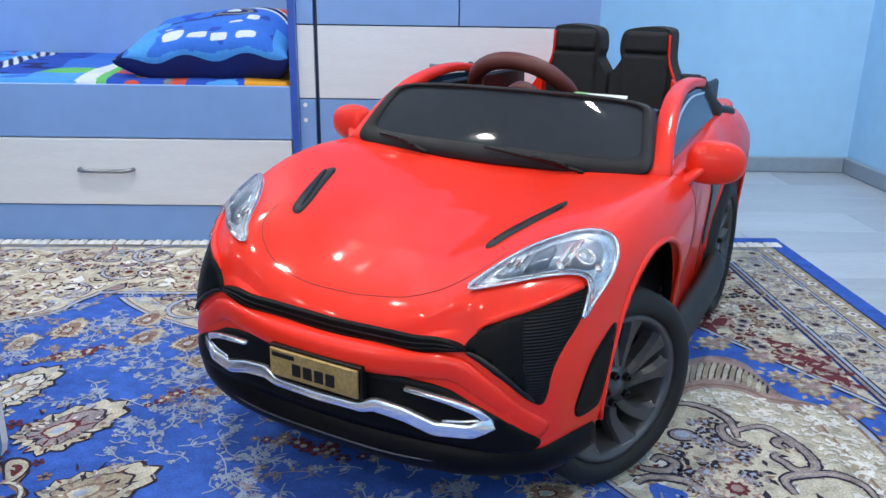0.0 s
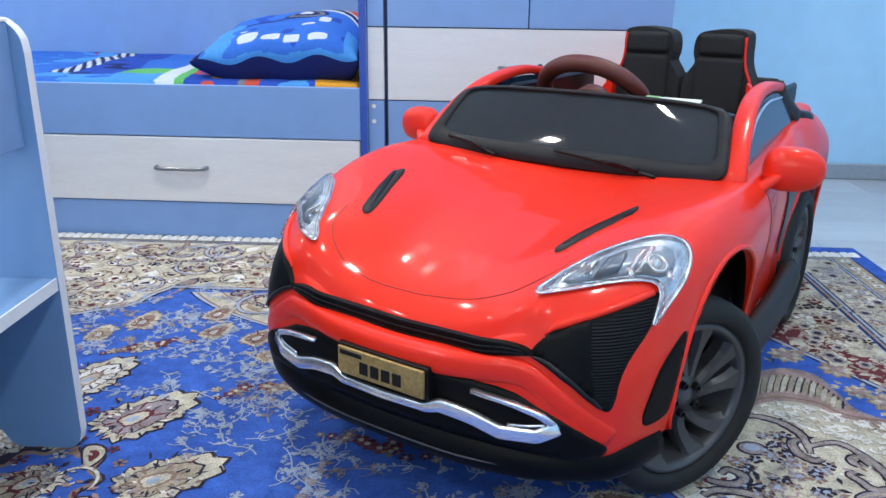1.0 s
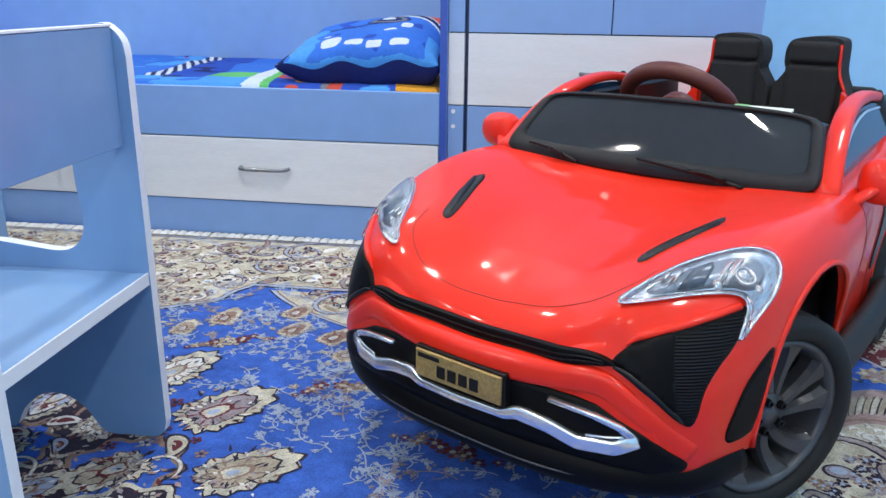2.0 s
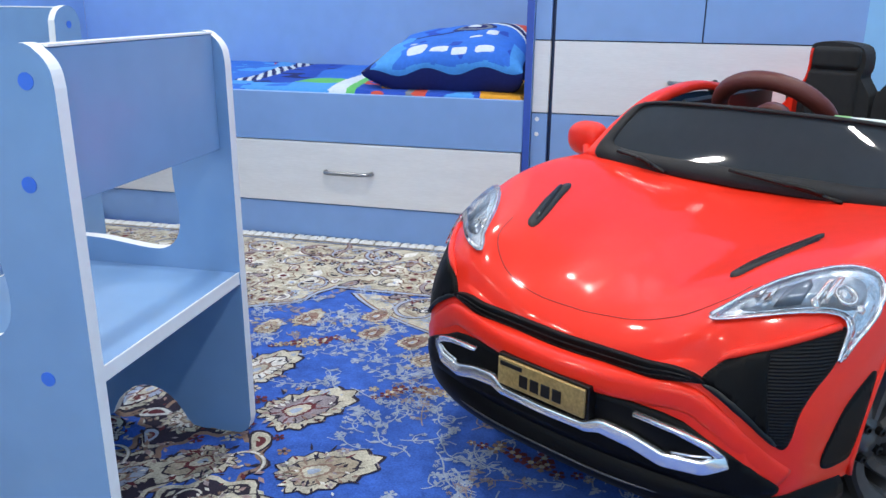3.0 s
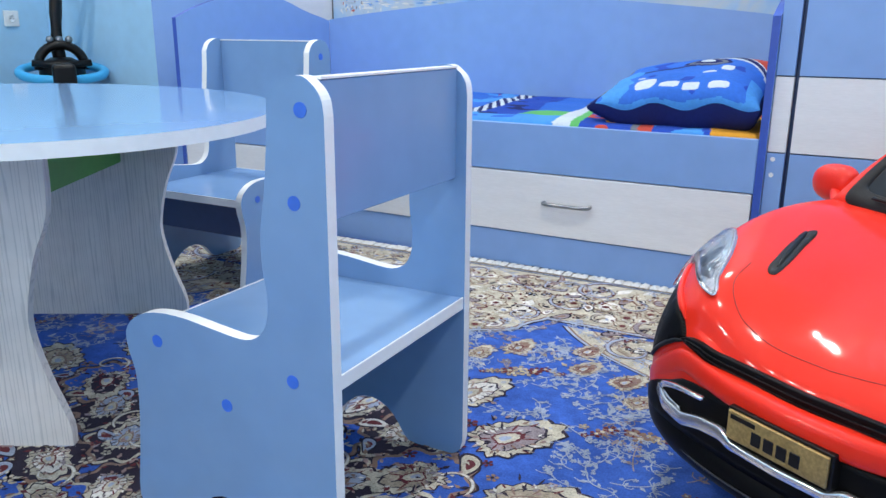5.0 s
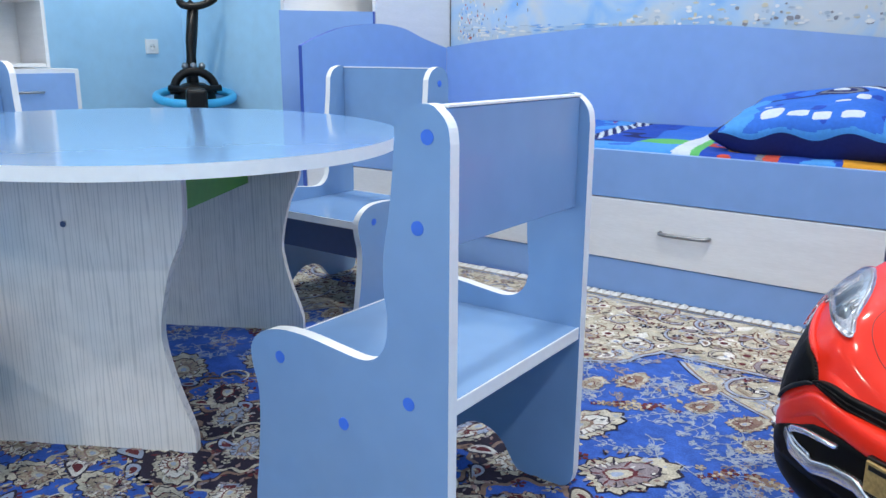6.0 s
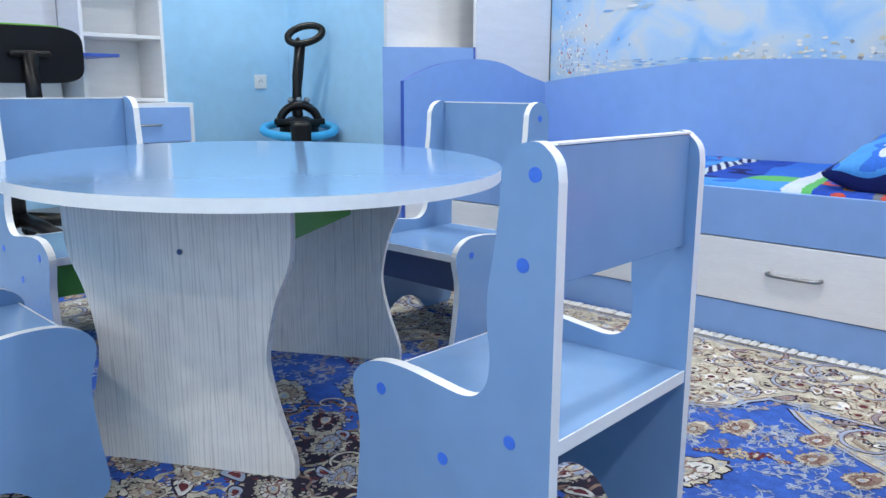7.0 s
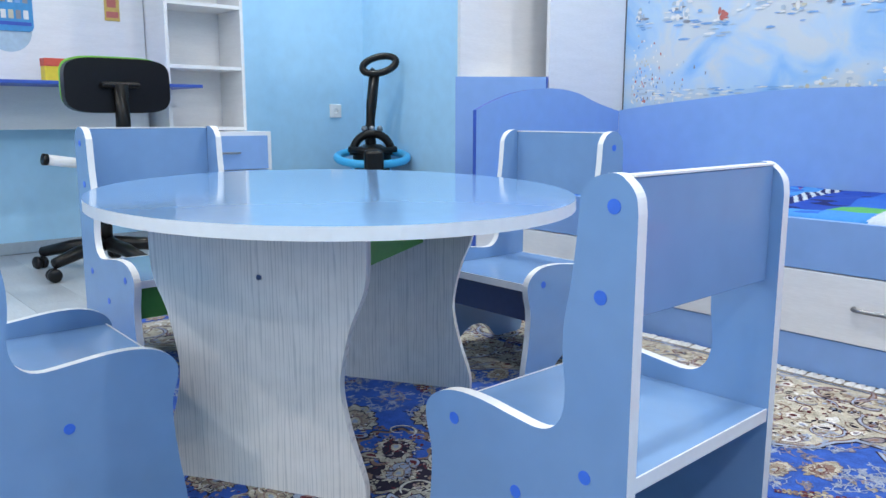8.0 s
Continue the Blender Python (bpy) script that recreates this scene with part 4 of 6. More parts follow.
nose_rows = sections(NOSE, 120, 44, 0.156)
front = nose_rows[0]
face_rows = []
for k in (0.0, 0.2, 0.4, 0.6, 0.75, 0.88, 0.96):
    face_rows.append([(x * k, 0.034 + 0.032 * k ** 2.2, 0.19 + (z - 0.19) * ((0.25 + 0.75 * k) if z > 0.19 else 1.0)) for x, y, z in front])
front_bm = shell(face_rows + nose_rows)
front_tree = BVHTree.FromBMesh(front_bm)
part("front_body", front_bm, M_RED, car, smooth=True)
flank_bm = shell(sections(FLANK, 120, 34, 0.125))
flank_tree = BVHTree.FromBMesh(flank_bm)
part("rear_body", flank_bm, M_RED, car, smooth=True)


M_FRAME = mat("dark grey moulded frame", (0.014, 0.015, 0.018), 0.5, var=0.1, bump=0.2, bscale=600, spec=0.25)
M_TINT = mat("tinted glossy plastic", (0.031, 0.037, 0.044), 0.035, var=0.06, scale=5, spec=0.4)
M_SIDEGLASS = mat("smoked side window", (0.05, 0.09, 0.15), 0.12, var=0.05)
M_CHROME = mat("chrome", (0.90, 0.90, 0.90), 0.16, 0.9, var=0.02)
M_SILVER = mat("silvered reflector", (0.58, 0.63, 0.70), 0.20, 0.8, var=0.35, scale=45, bump=0.6, bscale=70)
M_RIM = mat("graphite painted rim", (0.085, 0.085, 0.09), 0.33, 0.45, var=0.1)
M_SEAM = mat("shaded red joint", (0.30, 0.015, 0.010), 0.5, var=0.05)
M_MAROON = mat("maroon plastic", (0.12, 0.025, 0.018), 0.45, var=0.1)
M_FABRIC = mat("black padded fabric", (0.014, 0.014, 0.016), 0.85, var=0.2, bump=0.4, bscale=500)
M_GOLD = mat("worn gold plate", (0.42, 0.29, 0.11), 0.35, 0.5, var=0.3, scale=30)
M_PAPER = mat("printed white card", (0.75, 0.78, 0.72), 0.6, var=0.05)
M_LAMPDARK = mat("dark lamp insert", (0.10, 0.13, 0.18), 0.2, 0.3)
M_LAMPGREY = mat("grey lamp insert", (0.32, 0.37, 0.44), 0.18, 0.6, var=0.3, scale=50, bump=0.5, bscale=90)
M_TRIM = mat("pale blue window trim", (0.35, 0.55, 0.75), 0.3, var=0.05)

M_RIBS = mat("ribbed black grille", (0.004, 0.004, 0.005), 0.5, var=0.1, spec=0.15)
nt = M_RIBS.node_tree
tcn, wv, bpn = nt.nodes.new("ShaderNodeTexCoord"), nt.nodes.new("ShaderNodeTexWave"), nt.nodes.new("ShaderNodeBump")
wv.bands_direction = "Z"
wv.inputs["Scale"].default_value, wv.inputs["Distortion"].default_value = 95, 1.2
bpn.inputs["Strength"].default_value, bpn.inputs["Distance"].default_value = 0.5, 0.0015
nt.links.new(tcn.outputs["Object"], wv.inputs["Vector"])
nt.links.new(wv.outputs["Fac"], bpn.inputs["Height"])
nt.links.new(bpn.outputs[0], nt.nodes["Principled BSDF"].inputs["Normal"])

M_CLEAR = bpy.data.materials.new("clear lens")
M_CLEAR.use_nodes = True
pc = M_CLEAR.node_tree.nodes["Principled BSDF"]
pc.inputs["Transmission Weight"].default_value, pc.inputs["Roughness"].default_value, pc.inputs["IOR"].default_value = 1.0, 0.02, 1.25


def drop_on(tree, p, way):
    """The point and normal of a body shell met from far off along a way."""
    w = Vector(way)
    hit, n, _, _ = tree.ray_cast(Vector(p) - 2 * w, w)
    if hit is None:
        hit, n, _, _ = tree.find_nearest(Vector(p))
    return hit, n


def inlay(name, outline, proud, material, parent, way=(0, 1, 0), tree=None, sgn=1, n=60, label="", smooth_outline=True, axes="xz", depth=0.006):
    """A thin panel fitted to a body shell, cut to an outline drawn in front or side view."""
    tree = tree or front_tree
    pts = spline(outline, n, closed=True) if smooth_outline else outline
    bm = bmesh.new()
    lift = {"xz": lambda a, b: (a, 0.2, b), "yz": lambda a, b: (0.3, a, b), "xy": lambda a, b: (a, b, 0.35)}[axes]
    f = bm.faces.new([bm.verts.new(lift(*p)) for p in pts])
    bmesh.ops.triangulate(bm, faces=[f])
    for _ in range(4):
        long = [e for e in bm.edges if e.calc_length() > 0.012]
        if not long:
            break
        bmesh.ops.subdivide_edges(bm, edges=long, cuts=1)
        bmesh.ops.triangulate(bm, faces=bm.faces)
    w = Vector(way)
    for v in bm.verts:
        h, nn = drop_on(tree, v.co, way)
        if nn.dot(w) > 0:
            nn = -nn
        v.co = h + nn * proud
    rim = [e for e in bm.edges if e.is_boundary]
    ext = bmesh.ops.extrude_edge_only(bm, edges=rim)
    for v in [g for g in ext["geom"] if isinstance(g, bmesh.types.BMVert)]:
        v.co += w * depth
    if sgn < 0:
        bm.transform(Matrix.Diagonal((-1, 1, 1, 1)))
    return part(name, bm, material, parent, label, smooth=True)


def squared(t, e):
    """A point of a rounded-box section: e = 1 is an oval, smaller is squarer."""
    c, s2 = math.cos(t), math.sin(t)
    return math.copysign(abs(c) ** e, c), math.copysign(abs(s2) ** e, s2)


def sweep(path, radii, sides=12, closed=False, square=1.0):
    """A bar along a path with an oval or squared section: radii (vertical, outward) at each point."""
    bm = bmesh.new()
    pts = [Vector(p) for p in path]
    n = len(pts)
    rings = []
    for i, p in enumerate(pts):
        a, b = pts[i - 1] if i or closed else p, pts[(i + 1) % n] if i < n - 1 or closed else p
        d = (b - a).normalized()
        out = d.cross(Vector((0, 0, 1)))
        if out.length < 1e-3:
            out = Vector((1, 0, 0))
        out.normalize()
        up = out.cross(d)
        rz, ro = radii[i] if isinstance(radii, list) else radii
        rings.append([bm.verts.new(p + up * rz * b2 + out * ro * a2) for a2, b2 in [squared(2 * math.pi * k / sides, square) for k in range(sides)]])
    for i in range(n if closed else n - 1):
        for k in range(sides):
            bm.faces.new((rings[i][k], rings[i][(k + 1) % sides], rings[(i + 1) % n][(k + 1) % sides], rings[(i + 1) % n][k]))
    if not closed:
        bm.faces.new(rings[0]), bm.faces.new(rings[-1][::-1])
    return bm


def cornered(pts, n=6, r=0.12):
    """A path of straight runs with slightly eased corners."""
    p = [Vector(q) for q in pts]
    out = [tuple(p[0])]
    for a, b, c in zip(p, p[1:], p[2:]):
        out += [tuple(b.lerp(a, r)), tuple(b.lerp(a, r * .4).lerp(b.lerp(c, r * .4), .5)), tuple(b.lerp(c, r))]
    return out + [tuple(p[-1])]


def both(pts):
    """A path mirrored about the middle: given from the middle outwards."""
    return [(-x, y, z) for x, y, z in pts[:0:-1]] + list(pts)


# front: bumper bar, slot, grille, chrome, plate, lip
belt = spline(both([(0, .040, .241), (.07, .043, .243), (.12, .050, .247), (.165, .062, .248), (.195, .070, .232), (.222, .078, .212), (.242, .088, .192), (.257, .100, .178)]), 61)
part("bumper_bar", sweep(belt, [(0.0160 - 0.0035 * (abs(k - 30) / 30) ** 6, 0.0155 - 0.006 * (abs(k - 30) / 30) ** 4) for k in range(61)], 28, square=0.62), M_RED, car, smooth=True)
slot = spline(both([(0, .0590, .2590), (.05, .0580, .2610), (.09, .0525, .2655), (.12, .0485, .2695), (.145, .0525, .2730), (.166, .0570, .2735), (.181, .0615, .2720)]), 49)
# black bar for the slot, thickened to take in the nose lip's shade
part("nose_slot", sweep(slot, [(0.0108 * (1 - (abs(k - 24) / 24.3) ** 3) + 0.0006, 0.0046) for k in range(49)], 20, square=0.35), M_LIP, car, "black slot under the nose", smooth=True)
for dz in (-.0035, .0035):
    rib = [(x, y - .0050, z + dz * (1 - (abs(k - 24) / 24.3) ** 3)) for k, (x, y, z) in enumerate(slot)][3:-3]
    part("slot_rib", sweep(rib, (0.0007, 0.0012), 6), M_BLACK, car, smooth=True)
inlay("lower_grille", [(-.226, .196), (-.188, .213), (-.143, .228), (0, .2295), (.143, .228), (.188, .213), (.226, .196), (.246, .181), (.256, .170), (.254, .160), (.235, .157), (.151, .157), (.075, .157), (0, .157), (-.075, .157), (-.151, .157), (-.235, .157), (-.254, .160), (-.256, .170), (-.246, .181)],
      0.003, M_LIP, car, label="glossy black lower grille")
u = cornered(both([(0, .023, .186), (.062, .025, .187), (.080, .027, .194), (.118, .033, .189), (.152, .040, .178), (.192, .051, .180), (.214, .062, .192)]))
part("chrome_trim", sweep(u, [(0.0052 + 0.0032 * min(1, max(0, abs(p[0]) - .055) / .03), 0.0045) for p in u], 16, square=0.45), M_CHROME, car, "chrome lower grille trim", smooth=True)
for s in (-1, 1):
    arm = cornered([(s * .214, .062, .192), (s * .196, .053, .2055), (s * .168, .043, .2150), (s * .117, .034, .2210)])
    part("chrome_arm", sweep(arm, [(0.0048 - 0.0003 * k, 0.004) for k in range(len(arm))], 12, square=0.5), M_CHROME, car, smooth=True)
    slim = spline([(s * .160, .043, .1885), (s * .183, .048, .1915), (s * .200, .055, .1945)], 8)
    part("chrome_strip", sweep(slim, (0.0016, 0.002), 8), M_CHROME, car, smooth=True)
plate = part("plate", box(-.064, .064, .016, .020, .2, .235, 0.001), M_GOLD, car, "worn gold toy plate with dark bars")
part("plate_backing", box(-.067, .067, .0205, .045, .197, .238, 0.001), M_BLACK, plate)
for k in range(4):
    part("bar", box(-.030 + .0165 * k, -.017 + .0165 * k, .0150, .0162, .206, .222, 0.0006), M_BLACK, plate)
part("bar", box(-.060, -.026, .0150, .0162, .2255, .2315, 0.0006), M_BLACK, plate)
lip = spline(both([(0, .050, .138), (.10, .054, .138), (.17, .068, .138), (.222, .090, .140), (.258, .122, .141), (.278, .180, .143)]), 49)
part("lower_lip", sweep(lip, [(0.026 - 0.003 * (abs(k - 24) / 24) ** 2, 0.022) for k in range(49)], 14), M_LIP, car, "matt black lower lip", smooth=True)
split = spline(both([(0, .0275, .134), (.10, .0315, .134), (.17, .0475, .135), (.205, .0610, .136)]), 31)
part("lip_strip", sweep(split, (0.0012, 0.0012), 6), M_RIM, car, smooth=True)

for s in (1, -1):
    inlay("side_intake", [(.176, .272), (.189, .292), (.206, .304), (.243, .317), (.272, .328), (.2765, .310), (.274, .290), (.268, .272), (.263, .250), (.261, .225), (.257, .214), (.247, .221), (.225, .241), (.196, .260)],
          0.0022, M_RIBS, car, sgn=s, n=70, label="black ribbed side intake")
    inlay("intake_cheek", [(.179, .2715), (.190, .2895), (.206, .3010), (.226, .3085), (.232, .2880), (.238, .2580), (.243, .2310), (.225, .2420), (.197, .2610)], 0.0034, M_LIP, car, sgn=s, n=50, label="smooth black intake panel")
    inlay("intake_blade", [(.178, .2685), (.190, .2680), (.206, .2600), (.226, .2460), (.243, .2290), (.250, .2190), (.246, .2215), (.225, .2405), (.196, .2595)], 0.0048, M_BLACK, car, sgn=s, n=40, label="glossy black intake blade")
    inlay("wing_vent", [(.205, .276), (.180, .264), (.157, .243), (.142, .214), (.136, .191), (.144, .179), (.174, .181), (.182, .193), (.189, .216), (.197, .245)], 0.0015, M_LIP, car,
          way=(-1, 0, 0), sgn=s, n=44, axes="yz", label="matt black fender vent")
    rim = spline([(.187, 0, .290), (.195, 0, .298), (.206, 0, .304), (.243, 0, .317), (.270, 0, .327)], 20)
    rp = []
    for x, y, z in rim:
        h, nn = drop_on(front_tree, (x, 0, z + 0.003), (0, 1, 0))
        rp.append((s * h.x, h.y - 0.001, h.z))
    part("intake_brow", sweep(rp, [(.0008 + .0037 * min(1, k / 8), .001 + .004 * min(1, k / 8)) for k in range(20)], 10), M_RED, car, smooth=True)
    for nm, tree, (c, a, b), z0 in (("front_arch", front_tree, ARCHES[0], .158), ("rear_arch", flank_tree, ARCHES[1], .150)):
        al = []
        for k in range(31):
            t = math.pi * k / 30
            y, z = c - a * math.cos(t) * 1.01, .176 + b * math.sin(t) * 1.015
            if nm == "front_arch" and y > .505:
                break
            h, nn = drop_on(tree, (.3, y, z), (-1, 0, 0))
            al.append((s * (h.x - .001), y, z))
        if nm == "front_arch":
            al.insert(0, (al[0][0], al[0][1], z0))
        part(nm, sweep(al, (0.0040, 0.0040), 8), M_RED, car, smooth=True)
    # headlight: bowl, dark slot, projector, clear cover
    HL = [(.165, .327), (.181, .3425), (.202, .357), (.228, .367), (.252, .371), (.272, .367), (.283, .357), (.2875, .344), (.287, .331), (.283, .319), (.2795, .308), (.2765, .298), (.2762, .313), (.2755, .325), (.2705, .3345), (.260, .3395), (.242, .3405), (.216, .338), (.190, .333)]
    hl = inlay("headlight", HL, 0.0015, M_SILVER, car, sgn=s, n=80, label="clear headlight with silvered bowl")
    inlay("lamp_floor", [(.187, .3400), (.204, .3520), (.228, .3615), (.250, .3650), (.266, .3620), (.2745, .3540), (.2770, .3440), (.2715, .3415), (.258, .3450), (.238, .3455), (.214, .3425)], 0.0019, M_LAMPGREY, hl, sgn=s, n=50)
    for q in (.194, .203, .240, .247):
        inlay("reflector_rib", [(q, .3465), (q + .0045, .3465), (q + .0065, .3465 + (q - .17) * .22), (q + .002, .3465 + (q - .17) * .22)], 0.0042, M_CHROME, hl, sgn=s, n=12, smooth_outline=False, depth=0.003)
    inlay("led_slot", [(.213, .343), (.232, .3455), (.233, .357), (.228, .361), (.216, .356)], 0.0034, M_LAMPDARK, hl, sgn=s, n=24, smooth_outline=False)
    c, nn = drop_on(front_tree, (.262, 0, .352), (0, 1, 0))
    nn = nn if nn.y < 0 else -nn
    q = nn.to_track_quat("Z", "Y").to_matrix().to_4x4()
    for nm, r0, r1, h, m in (("projector_ring", .0125, .0095, .006, M_CHROME), ("projector_lens", .0085, .0, .0075, M_SILVER)):
        pr = lathe([(r0, 0), (r0, h), (r1, h + .001), (r1, 0)], 24) if r1 else lathe([(0, 0), (r0, 0), (r0, h * .6), (r0 * .6, h), (0, h * 1.1)], 24)
        pr.transform(Matrix.Translation(c) @ q)
        if s < 0:
            pr.transform(Matrix.Diagonal((-1, 1, 1, 1)))
        part(nm, pr, m, hl, smooth=True)
    for x, z, r in ((.243, .3475, .006), (.277, .341, .006)):
        c2, n2 = drop_on(front_tree, (x, 0, z), (0, 1, 0))
        n2 = n2 if n2.y < 0 else -n2
        bl = lathe([(0, 0), (r, 0), (r * .8, .004), (0, .0055)], 12)
        bl.transform(Matrix.Translation(c2) @ n2.to_track_quat("Z", "Y").to_matrix().to_4x4())
        if s < 0:
            bl.transform(Matrix.Diagonal((-1, 1, 1, 1)))
        part("reflector_cup", bl, M_CHROME, hl, smooth=True)
    cover = inlay("cover", HL, 0.009, M_CLEAR, hl, sgn=s, n=80, depth=0.007)
    cover.visible_shadow = False
    edge = []
    for x, z in spline(HL, 80, closed=True):
        h, nn = drop_on(front_tree, (x, 0, z), (0, 1, 0))
        nn = nn if nn.y < 0 else -nn
        p = h + nn * 0.004
        edge.append((s * p.x, p.y, p.z))
    part("bezel", sweep(edge, (0.0016, 0.0022), 8, closed=True), M_SILVER, hl, smooth=True)
    # bonnet vent
    v = inlay("bonnet_vent", [(.143, .177), (.150, .212), (.169, .268), (.186, .316), (.193, .306), (.182, .256), (.165, .205), (.154, .175)], 0.003, M_MATTBLACK, car, way=(0, 0, -1), sgn=s, n=40, axes="xy", label="black bonnet vent")
    inlay("vent_slot", [(.149, .187), (.157, .216), (.176, .266), (.190, .298), (.193, .294), (.180, .254), (.163, .210)], 0.0045, M_BLACK, v, way=(0, 0, -1), sgn=s, n=30, axes="xy")

seam = []
for x, y in spline([(-.176, .170), (-.165, .128), (-.140, .104), (-.100, .096), (0, .100), (.090, .106), (.126, .108), (.153, .114), (.170, .128), (.180, .150)], 80):
    h, nn = drop_on(front_tree, (x, y, .3), (0, 0, -1))
    seam.append(tuple(h + Vector((0, 0, 0.0001))))
part("bonnet_seam", sweep(seam, (0.0006, 0.0007), 6), M_SEAM, car, "thin bonnet joint line", smooth=True)

# windscreen with wide dark frame
def screen(u, v, back=0.0):
    bx, by, bz = .262 * u, .486 - .026 * u ** 4, .3765 + .009 * u * u
    tx, ty, tz = .230 * u, .548 + .022 * u * u, .4905 - .008 * u * u
    return Vector((bx + (tx - bx) * v, by + (ty - by) * v + back, bz + (tz - bz) * v + 0.006 * math.sin(math.pi * v) - back * 0.3))


def rounded(u0, v0, v1, r, n=96):
    out = []
    for k in range(n):
        t = 2 * math.pi * k / n
        c, s2 = math.cos(t), math.sin(t)
        e = 2 / r
        out.append((u0 * math.copysign(abs(c) ** e, c), (v0 + v1) / 2 + (v1 - v0) / 2 * math.copysign(abs(s2) ** e, s2)))
    return out


ws = part("windscreen", bmesh.new(), M_TINT, car, "dark tinted windscreen")
bm = bmesh.new()
o_, i_ = rounded(1, 0, 1, 7.5), rounded(.925, .205, .935, 9)
rings = [[bm.verts.new(screen(*p, 0.012)) for p in o_], [bm.verts.new(screen(*p)) for p in o_], [bm.verts.new(screen(p[0] * .99, .5 + (p[1] - .5) * .975, -.004)) for p in o_],
         [bm.verts.new(screen(p[0] * 1.008, .57 + (p[1] - .57) * 1.02, -.004)) for p in i_], [bm.verts.new(screen(*p, 0.003)) for p in i_]]
for a, b in zip(rings, rings[1:]):
    for k in range(96):
        bm.faces.new((a[k], a[(k + 1) % 96], b[(k + 1) % 96], b[k]))
part("frame", bm, M_FRAME, ws, "matt black windscreen frame", smooth=True)
bm = bmesh.new()
pane = [[bm.verts.new(screen(-.95 + 1.9 * i / 40, .18 + .78 * j / 16, 0.002)) for j in range(17)] for i in range(41)]
for i in range(40):
    for j in range(16):
        bm.faces.new((pane[i][j], pane[i + 1][j], pane[i + 1][j + 1], pane[i][j + 1]))
part("glass", bm, M_TINT, ws, "dark tinted glass", smooth=True)
for pts in ([(-.82, .17), (-.66, .13), (-.45, .02)], [(-.06, .17), (.28, .11), (.60, .01)]):
    line = [tuple(screen(u, v, -0.012)) for u, v in spline(pts, 10)]
    wp = part("wiper", sweep(line, (0.0030, 0.0036), 8), M_BLACK, ws, smooth=True)
    a, b = screen(*pts[1], -0.016), screen(pts[2][0] - .1, pts[2][1] + .05, -0.016)
    part("wiper_arm", sweep([tuple(a + (b - a) * f + Vector((0, -.002, .003 * math.sin(math.pi * f)))) for f in (0, .33, .66, 1)], (0.0035, 0.0035), 8), M_BLACK, wp, smooth=True)

# door frames, windows, mirrors, trim on both sides
for s in (1, -1):
    ar = spline([(s * .266, .486, .384), (s * .254, .545, .431), (s * .242, .622, .471), (s * .235, .700, .488), (s * .234, .780, .492), (s * .236, .862, .484)], 24)
    part("door_frame", sweep(ar, [(0.0120 - 0.004 * k / 23, 0.0175 - 0.007 * k / 23) for k in range(24)], 16, square=0.6), M_RED, car, smooth=True)
    part("rear_pillar", sweep(spline([(s * .237, .850, .484), (s * .246, .895, .450), (s * .256, .940, .425)], 10), (0.016, 0.010), 10), M_MATTBLACK, car, smooth=True)
    win = board(spline([(.535, .388), (.560, .420), (.600, .448), (.660, .470), (.760, .480), (.850, .472), (.895, .430), (.880, .400), (.700, .392)], 50, closed=True), 0.006,
                Matrix(((0, -s * .26, s, s * (.259 + .26 * .39)), (1, 0, 0, 0), (0, 1, 0, 0), (0, 0, 0, 1))))
    w = part("side_window", win, [M_SIDEGLASS, M_SIDEGLASS], car, "smoked side window")
    tr = spline([(s * .268, .552, .392), (s * .2605, .580, .424), (s * .2525, .640, .455), (s * .2475, .730, .472), (s * .247, .835, .470)], 20)
    part("window_trim", sweep(tr, (0.0022, 0.0022), 8), M_TRIM, w, smooth=True)
    mr = bmesh.new()
    bmesh.ops.create_uvsphere(mr, u_segments=28, v_segments=18, radius=1)
    for v in mr.verts:
        v.co = Vector((math.copysign(abs(v.co.x) ** .7, v.co.x) * .043, math.copysign(abs(v.co.y) ** .85, v.co.y) * .026, math.copysign(abs(v.co.z) ** .85, v.co.z) * .032 * (1 - .12 * v.co.x)))
    mr.transform(Matrix.Translation((s * .330, .562, .403)) @ (Matrix.Diagonal((s, 1, 1, 1)) if s < 0 else Matrix.Identity(4)) @ Matrix.Rotation(math.radians(14), 4, "Z"))
    m1 = part("wing_mirror", mr, M_RED, car, "glossy red wing mirror", smooth=True)
    part("stalk", sweep(spline([(s * .290, .515, .375), (s * .305, .530, .388), (s * .322, .553, .402)], 8), (0.007, 0.010), 10), M_RED, m1, smooth=True)
    inlay("door_vent", [(.715, .350), (.830, .330), (.842, .300), (.835, .215), (.795, .205), (.775, .240), (.755, .300)], 0.002, M_BLACK, car, way=(-1, 0, 0), tree=flank_tree, sgn=s, n=40, axes="yz", label="black door intake")
    for pts in ([(.520, .380), (.530, .330), (.540, .250), (.535, .160)], [(.700, .395), (.730, .360), (.745, .300), (.765, .220), (.770, .160)]):
        ln = []
        for y, z in spline(pts, 16):
            h, nn = drop_on(flank_tree, (.3, y, z), (-1, 0, 0))
            ln.append((s * h.x, h.y, h.z))
        part("door_seam", sweep(ln, (0.0012, 0.0008), 6), M_MAROON, car, smooth=True)
    sill = spline([(s * .292, .455, .122), (s * .302, .52, .128), (s * .304, .66, .130), (s * .304, .78, .138), (s * .302, .850, .150)], 16)
    part("side_skirt", sweep(sill, (0.034, 0.020), 12), M_MATTBLACK, car, "dark grey side skirt", smooth=True)
    part("scoop", sweep(spline([(s * .238, .955, .414), (s * .248, .985, .420), (s * .258, 1.030, .414)], 8), (0.012, 0.018), 10), M_BLACK, car, smooth=True)
part("underbody", box(-.20, .20, .15, 1.33, .07, .23, 0.01), M_BLACK, car)
